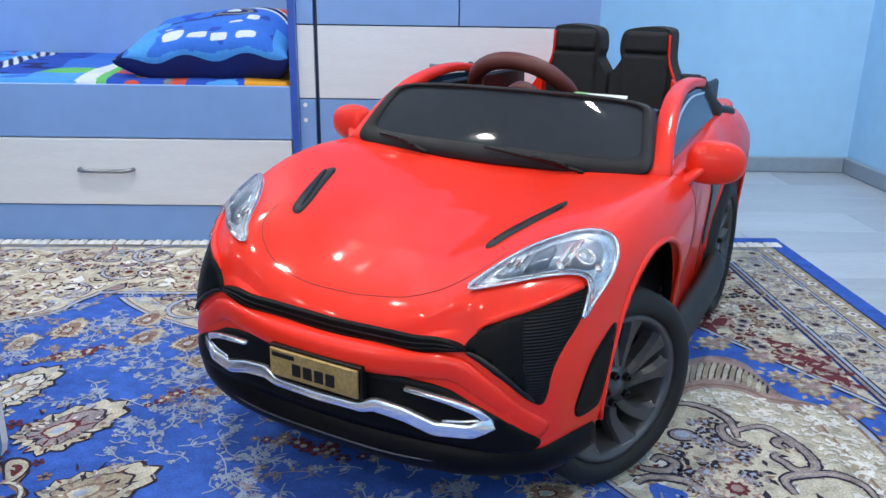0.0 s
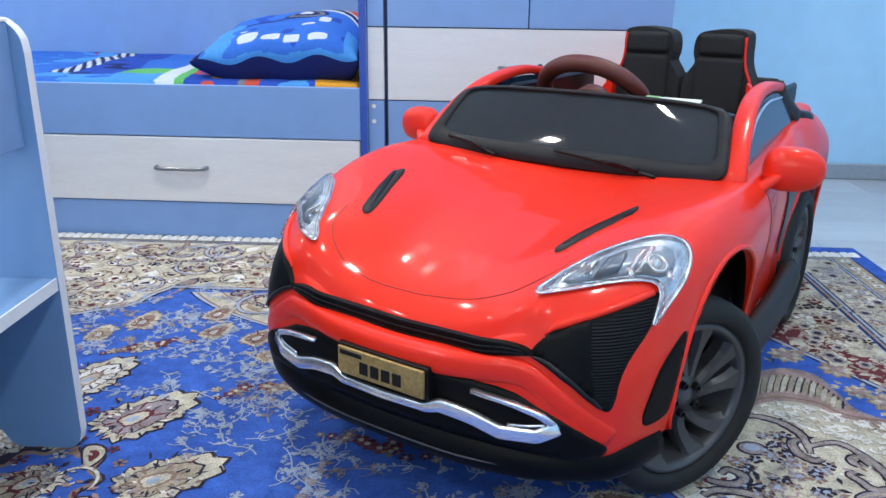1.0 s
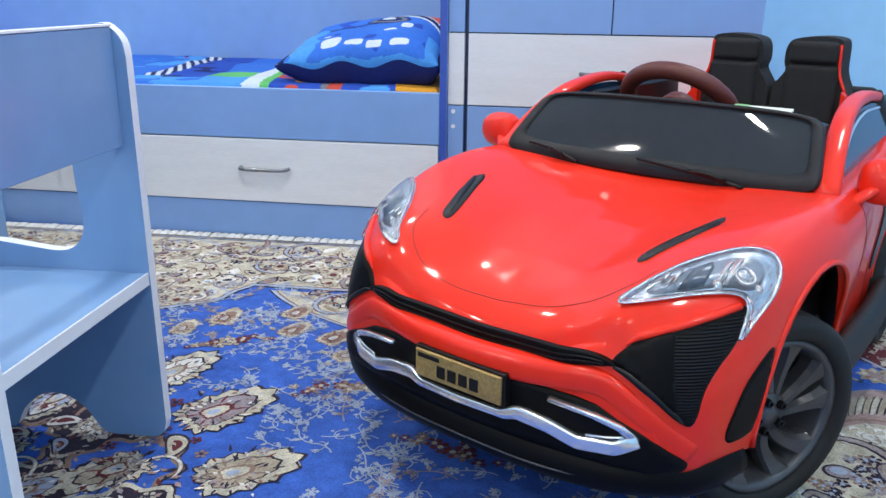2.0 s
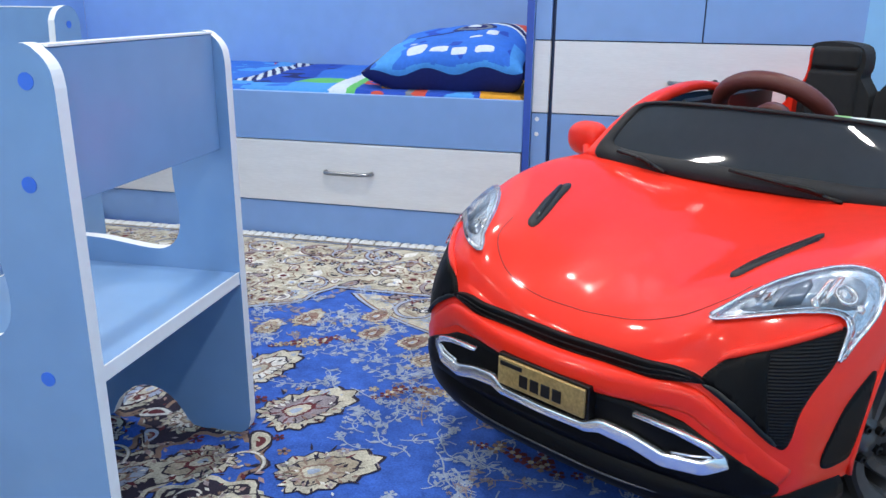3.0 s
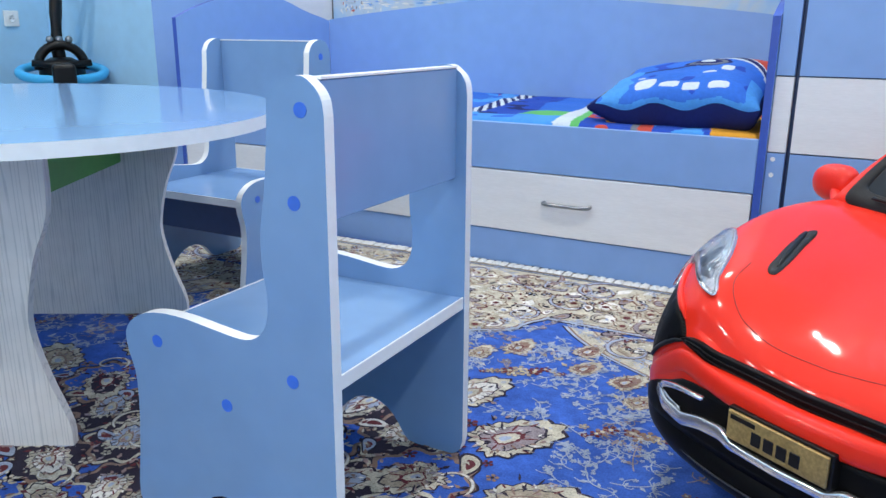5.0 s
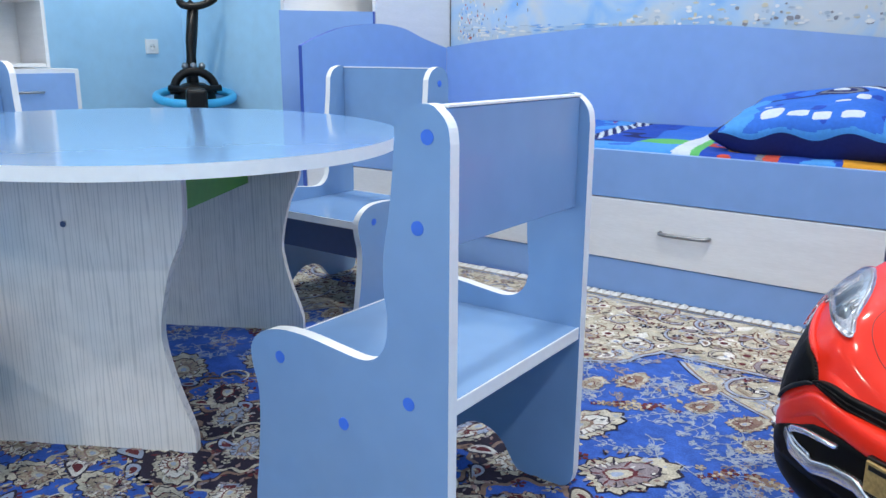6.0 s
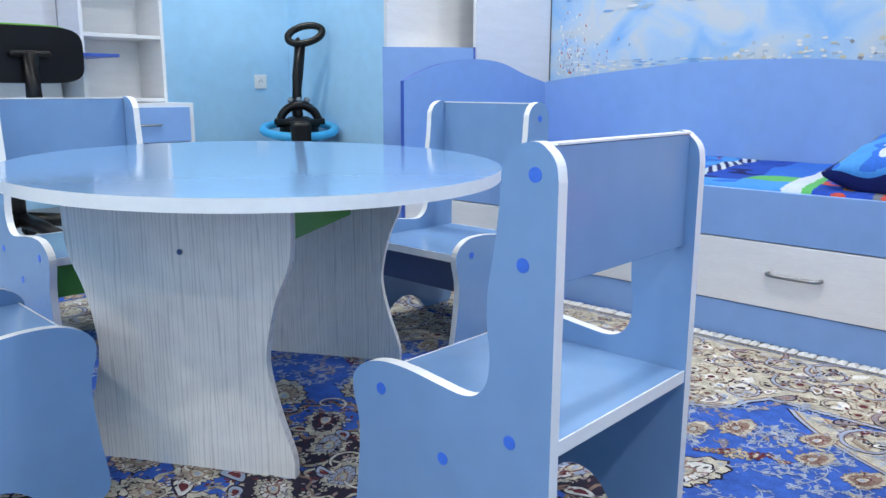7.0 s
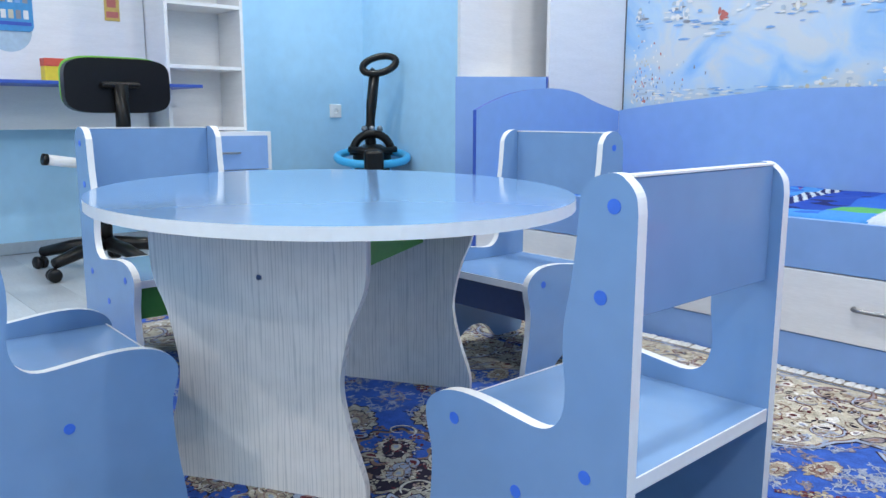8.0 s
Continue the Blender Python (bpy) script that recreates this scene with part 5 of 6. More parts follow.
part("cockpit_tub", box(-.236, .236, .56, 1.12, .20, .335, 0.005), M_BLACK, car)
for s in (1, -1):
    part("inner_wall", box(*sorted((s * .222, s * .240)), .54, 1.13, .30, .400, 0.004), M_BLACK, car)
    part("inner_trim", box(*sorted((s * .214, s * .226)), .70, 1.09, .39, .472, 0.005), M_BLACK, car)
part("dashboard", box(-.225, .225, .556, .665, .30, .462, 0.015, 3), M_BLACK, car)
part("rear_deck", box(-.225, .225, 1.10, 1.335, .25, .405, 0.02, 3), M_RED, car)

# seats
for s in (-1, 1):
    out = spline([(.004, .36), (.004, .455), (.012, .480), (.026, .502), (.022, .520), (.024, .548), (.038, .564), (.084, .570), (.120, .567), (.130, .553), (.132, .505), (.146, .47), (.163, .44), (.172, .36)], 40)
    bm = board(out, .060, Matrix(((s, 0, 0, 0), (0, 0, 1, 1.045), (0, 1, 0, 0), (0, 0, 0, 1))))
    bmesh.ops.bevel(bm, geom=[e for e in bm.edges if e.calc_face_angle(0) > 0.9], offset=.010, segments=3, affect="EDGES", profile=.5)
    st = part("seat", bm, [M_FABRIC, M_FABRIC], car, "black padded bucket seat")
    part("headrest_pad", box(*sorted((s * .030, s * .124)), 1.034, 1.056, .518, .561, .011, 4), M_FABRIC, st)
    part("back_pad", box(*sorted((s * .028, s * .130)), 1.036, 1.056, .400, .516, .011, 4), M_FABRIC, st)
    part("piping", sweep(spline([(s * .126, 1.043, .556), (s * .129, 1.043, .505), (s * .143, 1.041, .470), (s * .158, 1.039, .430)], 14), (0.003, 0.003), 8), M_RED, st, smooth=True)
    bol = board([(.143, .36), (.143, .470), (.150, .462), (.170, .435), (.178, .36)], .03, Matrix(((s, 0, 0, 0), (0, 0, 1, 1.020), (0, 1, 0, 0), (0, 0, 0, 1))))
    part("bolster", bol, [M_RED, M_RED], st, "red side bolster")
part("seat_back", box(-.19, .19, 1.09, 1.12, .36, .475, .01, 2), M_FABRIC, car)
part("seat_cushion", box(-.185, .185, .80, 1.03, .30, .352, .015, 2), M_FABRIC, car)

# steering wheel
sw = part("steering_wheel", tube([(-.068 + .098 * math.cos(t), .752 - .098 * .72 * math.sin(t), .452 + .098 * .69 * math.sin(t)) for t in [2 * math.pi * k / 40 for k in range(40)]], .0155, 12, closed=True), M_MAROON, car, "maroon steering wheel", smooth=True)
hub = lathe([(0, .012), (.026, .012), (.034, 0), (.034, -.01), (.018, -.02), (.016, -.09), (0, -.09)], 24)
hub.transform(Matrix.Translation((-.068, .752, .452)) @ Matrix.Rotation(math.radians(-44), 4, "X"))
part("hub", hub, M_MAROON, sw, smooth=True)
for a in (0, 180, 270):
    c, s2 = math.cos(math.radians(a)), math.sin(math.radians(a))
    part("spoke", sweep([(-.068 + r * c, .752 - .72 * r * s2, .452 + .69 * r * s2) for r in (.02, .06, .095)], (0.009, 0.007), 8), M_MAROON, sw, smooth=True)


# wheels
def wheel(x, y, steer, side):
    pv = new("wheel")
    pv.empty_display_size = 0.02
    pv.parent = car
    pv.matrix_local = pose(x, y, WR, 0, 0, steer) @ (pose(0, 0, 0, 0, 0, 180) if side < 0 else Matrix.Identity(4))
    part("tyre", lathe([(.095, -.045), (.112, -.050), (.128, -.048), (.136, -.040), (.138, -.022), (.138, .022), (.136, .040), (.128, .047), (.114, .048), (.107, .042), (.105, .034), (.104, -.04)], 56, "X"), M_RUBBER, pv, "black tyre", smooth=True)
    rim = part("rim", lathe([(.103, -.035), (.106, .034), (.105, .041), (.098, .040), (.094, .030), (.092, -.02), (.090, -.035)], 56, "X"), M_RIM, pv, "graphite grey rim", smooth=True)
    part("back_plate", lathe([(0, -.012), (.094, -.012), (.094, -.020), (0, -.020)], 32, "X"), M_BLACK, rim)
    for k in range(5):
        for off2 in (-15, 15):
            rr = []
            sp = bmesh.new()
            for i in range(9):
                q = i / 8
                rad_, ang = .020 + .080 * q, math.radians(72 * k + off2 * (.75 + .25 * q) + 20 * q ** 1.4)
                rad = Vector((0, math.cos(ang), math.sin(ang)))
                tan = Vector((0, -rad.z, rad.y))
                w0, p = .0072 + .0030 * q + .0125 * q ** 5, rad * rad_ + Vector((.027 + .008 * q * q - .006 * math.sin(math.pi * q), 0, 0))
                rr.append([sp.verts.new(p + tan * w0 + Vector((-.005, 0, 0))), sp.verts.new(p + tan * w0 * .55 + Vector((.003, 0, 0))), sp.verts.new(p - tan * w0 * .75 + Vector((.001, 0, 0))),
                           sp.verts.new(p - tan * w0 + Vector((-.006, 0, 0))), sp.verts.new(p - tan * w0 + Vector((-.022, 0, 0))), sp.verts.new(p + tan * w0 + Vector((-.022, 0, 0)))])
            for a, b in zip(rr, rr[1:]):
                for i in range(6):
                    sp.faces.new((a[i], a[(i + 1) % 6], b[(i + 1) % 6], b[i]))
            part("spoke", sp, M_RIM, rim)
        t = math.radians(72 * k + 36)
        bolt = lathe([(0, .030), (.0055, .030), (.0055, .038), (.003, .039), (.003, .034), (0, .034)], 10, "X")
        bolt.transform(Matrix.Translation((0, .021 * math.cos(t), .021 * math.sin(t))))
        part("lug_bolt", bolt, M_BLACK, rim)
    part("hub_cap", lathe([(0, .036), (.013, .035), (.015, .031), (.029, .029), (.029, -.01), (0, -.01)], 24, "X"), M_RIM, rim, smooth=True)


wheel(.252, FWY + .008, -27, 1)
wheel(-.252, FWY + .008, -27, -1)
wheel(.246, RWY, 0, 1)
wheel(-.246, RWY, 0, -1)

booklet = empty("booklet", CAR @ pose(.113, .640, .4655, 12, 0, 4), "white and green printed card on the dashboard", "card")
part("card", box(-.046, .046, -.03, .03, 0, .004, .001), M_PAPER, booklet)
part("green_band", box(-.046, -.022, -.0305, .0295, .0042, .0048), mat("green print", (0.25, 0.5, 0.2), 0.6), booklet)



# ---- bedding ----
PR = [mat("print " + n, c, 0.85, var=0.1, scale=12, bump=0.25, bscale=300, spec=0.2) for n, c in (
    ("royal blue", (0.02, 0.07, 0.42)), ("cyan", (0.07, 0.29, 0.70)), ("white", (0.56, 0.63, 0.70)), ("green", (0.12, 0.45, 0.14)), ("orange", (0.65, 0.30, 0.03)),
    ("red", (0.50, 0.07, 0.05)), ("navy", (0.012, 0.02, 0.12)), ("grey", (0.16, 0.18, 0.22)), ("mid blue", (0.035, 0.15, 0.60)))]
ROYAL, CYAN, WHITE, GREEN, ORANGE, REDP, NAVY, GREY, MID = range(9)


def duvet_print(x, y):
    """Broad slanting shapes across the bed: stripes, a white road with a green edge, cyan sky and small bright patches."""
    n1 = noise.noise(Vector((x * 5, y * 5, 0.3)))
    n2 = noise.noise(Vector((x * 16, y * 16, 2.0)))
    u = x + .15 * (y - 2.22) + .014 * n1          # slants to the foot of the bed
    if u > -.42:
        return ORANGE if n1 > -.45 else REDP
    if u > -.62:
        return (CYAN if n2 > .1 else ROYAL) if u > -.56 else (REDP if u > -.60 else GREY)
    if u > -.76:
        return ORANGE if ((x + .69) / .025) ** 2 + ((y - 2.33) / .05) ** 2 < 1 else (REDP if n2 > .42 else ROYAL)
    if u > -.785:
        return GREEN
    if u > -.835:
        return WHITE
    if u > -.97:
        return (WHITE if n1 > .2 else CYAN) if y < 2.34 else (GREEN if y < 2.47 else MID)
    if u > -1.10:
        return (CYAN if n2 > -.05 else MID) if y < 2.32 else (NAVY if n2 > .28 else ROYAL)
    if u > -1.24:
        return (WHITE if (u * 62 + y * 22) % 2 < 1 else NAVY) if y > 2.36 and u > -1.17 else (CYAN if n1 > .1 else MID)
    f = (u * 3.1 + y * 1.3) % 2.2
    if f < .5:
        return ROYAL if n2 < .25 else REDP
    if f < .95:
        return CYAN
    if f < 1.3:
        return WHITE
    return (GREEN if f < 1.42 else MID) if n2 < .3 else CYAN

bm = bmesh.new()
NX, NY = 380, 150
xa, xb, ya, yb = bx0 + 0.004, bx1 - 0.004, BY + 0.026, BYB - 0.021
grid = []
for i in range(NX + 1):
    row = []
    for j in range(NY + 1):
        x, y = xa + (xb - xa) * i / NX, ya + (yb - ya) * j / NY
        z = 0.412 + 0.010 * noise.noise(Vector((x * 3, y * 4, 5))) + 0.005 * noise.noise(Vector((x * 11, y * 8, 1)))
        edge = min(j / 3, (NY - j) / 3, i / 3, (NX - i) / 3, 1)
        row.append(bm.verts.new((x, y, z - 0.02 * (1 - edge) ** 2)))
    grid.append(row)
for i in range(NX):
    for j in range(NY):
        f = bm.faces.new((grid[i][j], grid[i + 1][j], grid[i + 1][j + 1], grid[i][j + 1]))
        f.material_index = duvet_print(xa + (xb - xa) * (i + .5) / NX, ya + (yb - ya) * (j + .5) / NY)
tagged(part("bedspread", bm, PR, smooth=True), "blue children's bedspread printed with bright shapes", "bedspread")


def pillow_print(u, v, top):
    n2 = noise.noise(Vector((u * 4, v * 4, 7)))
    if not top:
        return NAVY
    if u < -.88:
        return GREY if n2 > -.2 else NAVY
    if v < -.97 + .06 * n2 or (u < -.60 + .16 * n2 and v < .2) or (u > .84 and v < -.35):
        return CYAN if n2 > -.42 else MID
    for cu, cv, ru, rv in ((-.36, -.62, .115, .17), (-.06, -.70, .115, .085), (.20, -.76, .10, .085), (.52, -.76, .12, .08), (.50, -.10, .075, .10), (.32, -.28, .085, .035), (-.50, -.28, .05, .03)):
        if ((u - cu) / ru) ** 4 + ((v - cv) / rv) ** 4 < 1:
            return WHITE
    d = math.hypot((u - .18) / 1.3, v - .30)
    if d < .22:
        return WHITE if d < .07 else (NAVY if d < .13 or d > .18 else GREY)
    arc = .55 - .9 * (u - .15) ** 2
    if u > .1 and v > arc:
        return WHITE if v < arc + .07 else (NAVY if v < arc + .20 else WHITE if v < arc + .25 else REDP)
    if abs(v - .10 - .1 * u) < .035 and u < .1:
        return NAVY
    return MID if n2 < .35 else ROYAL

bm = bmesh.new()
PN = 150
for top in (1, 0):
    g = []
    for i in range(PN + 1):
        row = []
        for j in range(PN + 1):
            u, v = -1 + 2 * i / PN, -1 + 2 * j / PN
            puff = max(0, (1 - u ** 4) * (1 - v ** 4)) ** .55
            pin = 1 - .07 * (1 - abs(u) ** 3) * abs(v) ** 2
            pin2 = 1 - .09 * (1 - abs(v) ** 3) * abs(u) ** 2
            wr = .006 * noise.noise(Vector((u * 3.2, v * 3.2, 3 + top))) * puff
            row.append(bm.verts.new((.226 * u * pin2, .175 * v * pin, (.060 * puff * (.62 + .38 * min(1, (u + 1) / 1.2)) if top else -.098 * puff ** .6 * (1 - .45 * max(0, -u - .3))) + wr - .010 * (1 - puff) * math.sin(9 * u) * (1 if v < 0 else 0))))
        g.append(row)
    for i in range(PN):
        for j in range(PN):
            q = (g[i][j], g[i + 1][j], g[i + 1][j + 1], g[i][j + 1])
            f = bm.faces.new(q if top else q[::-1])
            f.material_index = pillow_print(-1 + 2 * (i + .5) / PN, -1 + 2 * (j + .5) / PN, top)
bmesh.ops.remove_doubles(bm, verts=bm.verts, dist=0.0008)
bm.transform(pose(-0.522, 2.420, 0.502, 13, -3, -4))
tagged(part("pillow", bm, PR, smooth=True), "plump blue pillow printed with a toy vehicle", "pillow")

# ---- wall picture over the bed ----
M_MURAL = bpy.data.materials.new("printed sea and sky")
M_MURAL.use_nodes = True
nt = M_MURAL.node_tree
tcn, nz, rp = nt.nodes.new("ShaderNodeTexCoord"), nt.nodes.new("ShaderNodeTexNoise"), nt.nodes.new("ShaderNodeValToRGB")
nz.inputs["Scale"].default_value, nz.inputs["Detail"].default_value, nz.inputs["Distortion"].default_value = 4.2, 7, 0.8
rp.color_ramp.elements[0].position, rp.color_ramp.elements[0].color = 0.34, (0.26, 0.50, 0.84, 1)
rp.color_ramp.elements[1].position, rp.color_ramp.elements[1].color = 0.62, (0.60, 0.66, 0.71, 1)
e_ = rp.color_ramp.elements.new(0.5)
e_.color = (0.44, 0.62, 0.82, 1)
nt.links.new(tcn.outputs["Object"], nz.inputs["Vector"])
nt.links.new(nz.outputs["Fac"], rp.inputs[0])
nt.links.new(rp.outputs[0], nt.nodes["Principled BSDF"].inputs["Base Color"])
nt.nodes["Principled BSDF"].inputs["Roughness"].default_value = 0.6
FLECK = [mat("fleck " + n, c, 0.6) for n, c in (("dark", (0.27, 0.28, 0.32)), ("red", (0.5, 0.15, 0.13)), ("white", (0.76, 0.77, 0.77)), ("green", (0.15, 0.3, 0.2)), ("sand", (0.60, 0.57, 0.45)), ("blue", (0.20, 0.40, 0.72)), ("grey blue", (0.42, 0.52, 0.62)))]
mural = tagged(part("wall_picture", box(BX0 - 0.01, BX1, Y1 - 0.010, Y1 - 0.001, 0.62, 1.75, 0.001), M_MURAL), "wide printed wall picture of sea, clouds and small boats", "picture")
mr_ = random.Random(4)
bm = bmesh.new()
count = [0]


def fleck(x, z, sx, sz, m, n=9):
    """One small printed patch with an uneven outline."""
    if not (BX0 + .01 < x - sx and x + sx < BX1 - .02):
        return
    count[0] += 1
    ys = Y1 - 0.0104 - 0.000004 * count[0]
    f = bm.faces.new([bm.verts.new((x + sx * mr_.uniform(.7, 1.1) * math.cos(6.283 * i / n), ys, z + sz * mr_.uniform(.7, 1.1) * math.sin(6.283 * i / n))) for i in range(n)])
    f.material_index = m


W_ = BX1 - BX0
for k in range(150):    # foam and small bathers by the left edge
    fleck(BX0 + .03 + abs(mr_.gauss(0, .11)), .72 + abs(mr_.gauss(0, .12)), mr_.uniform(.002, .006), mr_.uniform(.003, .009), mr_.choice((0, 4, 2, 2, 2, 5, 6, 6, 1)))
for k in range(60):     # breaking water
    fleck(BX0 + mr_.uniform(.06, .75), .735 + mr_.uniform(0, .05), mr_.uniform(.008, .03), mr_.uniform(.002, .005), mr_.choice((2, 2, 5, 6)))
for k in range(120):    # pale houses along the far shore
    fleck(BX0 + W_ * mr_.uniform(.40, 1), .765 + abs(mr_.gauss(0, .035)), mr_.uniform(.004, .016), mr_.uniform(.003, .009), mr_.choice((2, 2, 6, 6, 4, 0)))
for k in range(15):     # boats, loosely brushed
    x, z = BX0 + W_ * (k + mr_.uniform(.1, .9)) / 15, mr_.uniform(1.02, 1.12)
    sail = mr_.choice((4, 1, 3, 2, 2, 6))
    for _ in range(9):  # broken reflections
        fleck(x + mr_.gauss(0, .035), z - abs(mr_.gauss(0, .03)), mr_.uniform(.010, .030), mr_.uniform(.002, .006), mr_.choice((5, 5, 6, 2)))
    for _ in range(4):
        fleck(x + mr_.gauss(0, .012), z + mr_.gauss(.006, .005), mr_.uniform(.010, .022), mr_.uniform(.003, .007), mr_.choice((0, 0, 2, sail)))
    for _ in range(7):
        fleck(x + mr_.gauss(0, .014), z + abs(mr_.gauss(.025, .022)), mr_.uniform(.004, .013), mr_.uniform(.006, .018), mr_.choice((sail, sail, 2, 6)))
for k in range(90):     # crowded far water
    fleck(BX0 + W_ * mr_.uniform(.02, .98), mr_.uniform(1.06, 1.2), mr_.uniform(.004, .016), mr_.uniform(.003, .010), mr_.choice((2, 2, 6, 5, 0)))
bmesh.ops.recalc_face_normals(bm, faces=bm.faces)
tagged(part("printed_scene", bm, FLECK, mural), "loosely brushed small boats and foam", kind="stuff")
part("picture_edge", box(BX0 - 0.016, BX0 - 0.010, Y1 - 0.012, Y1 - 0.001, 0.62, 1.75), M_JOINT, mural)

# ---- desk corner by the west wall ----
ds = empty("desk", pose(0, 0, 0), "white wall desk with a dark blue top edge", "desk")
part("desktop", box(X0 + 0.02, -3.80, -0.30, 1.836, 0.800, 0.815, 0.001), M_DARKEDGE, ds, "dark blue desktop")
part("back_panel", box(X0 + 0.001, X0 + 0.016, -0.30, 1.735, 0.600, 1.75, 0.001), M_WHITEL, ds)
part("modesty_panel", box(X0 + 0.10, X0 + 0.116, -0.30, 1.69, 0.600, 0.799), M_WHITEL, ds)
part("side_panel", box(X0 + 0.02, -3.86, -0.30, -0.284, 0, 0.799), M_WHITEL, ds)
sf = empty("wall_shelf_unit", pose(0, 0, 0), "tall open white laminate shelf unit, empty", "shelf unit")
for y in (1.740, 2.146):
    part("side_panel", box(X0 + 0.002, -4.00, y, y + 0.018, 0.588, 1.90, 0.001), M_WHITEL, sf)
part("back_panel", box(X0 + 0.002, X0 + 0.012, 1.759, 2.145, 0.588, 1.90), M_WHITEL, sf)
for z in (0.590, 0.902, 1.214, 1.53, 1.88):
    part("shelf", box(X0 + 0.013, -4.003, 1.7585, 2.1455, z, z + 0.018, 0.001), M_WHITEL, sf)
du = empty("drawer_unit", pose(0, 0, 0), "low white drawer unit with blue fronts", "drawer unit")
part("carcass", box(X0 + 0.02, -3.815, 1.700, 2.205, 0.0, 0.585, 0.001), M_WHITEL, du)
for a, b in ((0.395, 0.565), (0.215, 0.388), (0.035, 0.208)):
    d1 = part("drawer_front", box(-3.8145, -3.798, 1.720, 2.176, a, b, 0.001), M_BED, du, "blue drawer front")
    hp = spline([(-3.798, 1.885, (a + b) / 2), (-3.778, 1.892, (a + b) / 2), (-3.772, 1.915, (a + b) / 2), (-3.772, 1.985, (a + b) / 2), (-3.778, 2.008, (a + b) / 2), (-3.798, 2.015, (a + b) / 2)], 16)
    part("handle", tube(hp, 0.0055, 8), M_STEEL, d1, smooth=True)
M_POSTER = mat("cyan printed card", (0.06, 0.30, 0.62), 0.5)
po = empty("wall_poster", pose(X0 + 0.0165, 1.10, 1.08), "cyan wall calendar with small printed pictures", "poster")
part("sheet", board([(-.11, .22), (-.11, .0), (-.104, -.018), (-.09, -.025), (.09, -.025), (.104, -.018), (.11, .0), (.11, .22)], 0.003, Matrix(((0, 0, 1, 0), (1, 0, 0, 0), (0, 1, 0, 0), (0, 0, 0, 1)))), [M_POSTER, M_POSTER], po)
part("pale_disc", lathe([(0, -.0005), (.100, -.0005), (.100, .0012), (.094, .0012), (.092, .0004), (0, .0004)], 36, "X"), mat("pale blue card", (0.42, 0.56, 0.68), 0.5), po, "pale blue round card").location = (-.0005, 0, -.02)
for k in range(6):
    part("print_bar", box(.0035, .0045, -.092 + .032 * k, -.070 + .032 * k, .032, .072), FLECK[(4, 0, 2)[k % 3]], po)
    part("print_bar", box(.0035, .0045, -.092 + .032 * k, -.070 + .032 * k, .105, .150), FLECK[(2, 5, 0)[k % 3]], po)
part("print_bar", box(.0035, .0045, -.10, .10, .002, .018), M_DARKEDGE, po)
sp2 = empty("small_picture", pose(X0 + 0.0165, 1.577, 1.20), "small red and yellow wall picture", "picture")
part("sheet", box(0, .004, -.037, .037, -.065, .07, .001), mat("yellow print", (0.62, 0.45, 0.12), 0.5), sp2)
part("print_bar", box(.0045, .0055, -.03, .03, -.05, -.02), FLECK[1], sp2)
part("print_bar", box(.0045, .0055, -.025, .02, .0, .05), FLECK[1], sp2)
bx_ = empty("carton", pose(-4.10, 1.268, 0.8155, 0, 0, 3), "small red and yellow carton on the desk", "carton")
part("body", box(-.03, .03, -.075, .075, 0, .075, .002), mat("yellow card", (0.80, 0.62, 0.05), 0.5), bx_)
part("lid", box(-.031, .031, -.076, .076, .0755, .112, .002), mat("red card", (0.68, 0.10, 0.06), 0.5), bx_)
part("print_bar", box(.0312, .032, .0, .05, .02, .055), FLECK[2], bx_)

# ---- office chair ----
M_LIME = mat("lime fabric", (0.22, 0.55, 0.08), 0.8, bump=0.3, bscale=400)
oc = empty("office_chair", pose(-3.592, 1.267, 0.0, 0, 0, 0), "black swivel office chair with lime upholstery", "office chair")


def rounded_box(x0, x1, hw, z0, z1, r=3.2):
    out = [(hw * math.copysign(abs(math.cos(t)) ** (2 / r), math.cos(t)), (z0 + z1) / 2 + (z1 - z0) / 2 * math.copysign(abs(math.sin(t)) ** (2 / r), math.sin(t))) for t in [2 * math.pi * k / 48 for k in range(48)]]
    bm = board(out, x1 - x0, Matrix(((0, 0, 1, x0), (1, 0, 0, 0), (0, 1, 0, 0), (0, 0, 0, 1))))
    bmesh.ops.bevel(bm, geom=[e for e in bm.edges if e.calc_face_angle(0) > 1.0], offset=.012, segments=3, affect="EDGES", profile=.5)
    return bm


bk_ = part("backrest", rounded_box(.235, .285, .205, .675, .888, 4.5), [M_BLACK, M_BLACK], oc, "black plastic back shell", smooth=False)
part("back_cushion", rounded_box(.200, .236, .200, .684, .897, 4.5), [M_LIME, M_LIME], bk_, "lime back cushion")
part("bracket", box(.286, .318, -.075, .075, .772, .796, .010, 3), M_BLACK, bk_)
part("back_stem", sweep([(.305, 0, .785), (.305, 0, .62), (.28, 0, .50), (.18, 0, .445), (.05, 0, .435)], (0.030, 0.030), 10), M_BLACK, oc, smooth=True)
cu = rounded_box(-.03, .03, .125, -.20, .20)
cu.transform(pose(0, .09, .475) @ Matrix.Rotation(math.pi / 2, 4, "Y"))
part("seat", cu, [M_LIME, M_LIME], oc, "lime seat cushion")
part("gas_lift", lathe([(0, .09), (.028, .09), (.028, .28), (.018, .285), (.018, .44), (0, .44)], 16), M_BLACK, oc, smooth=True)
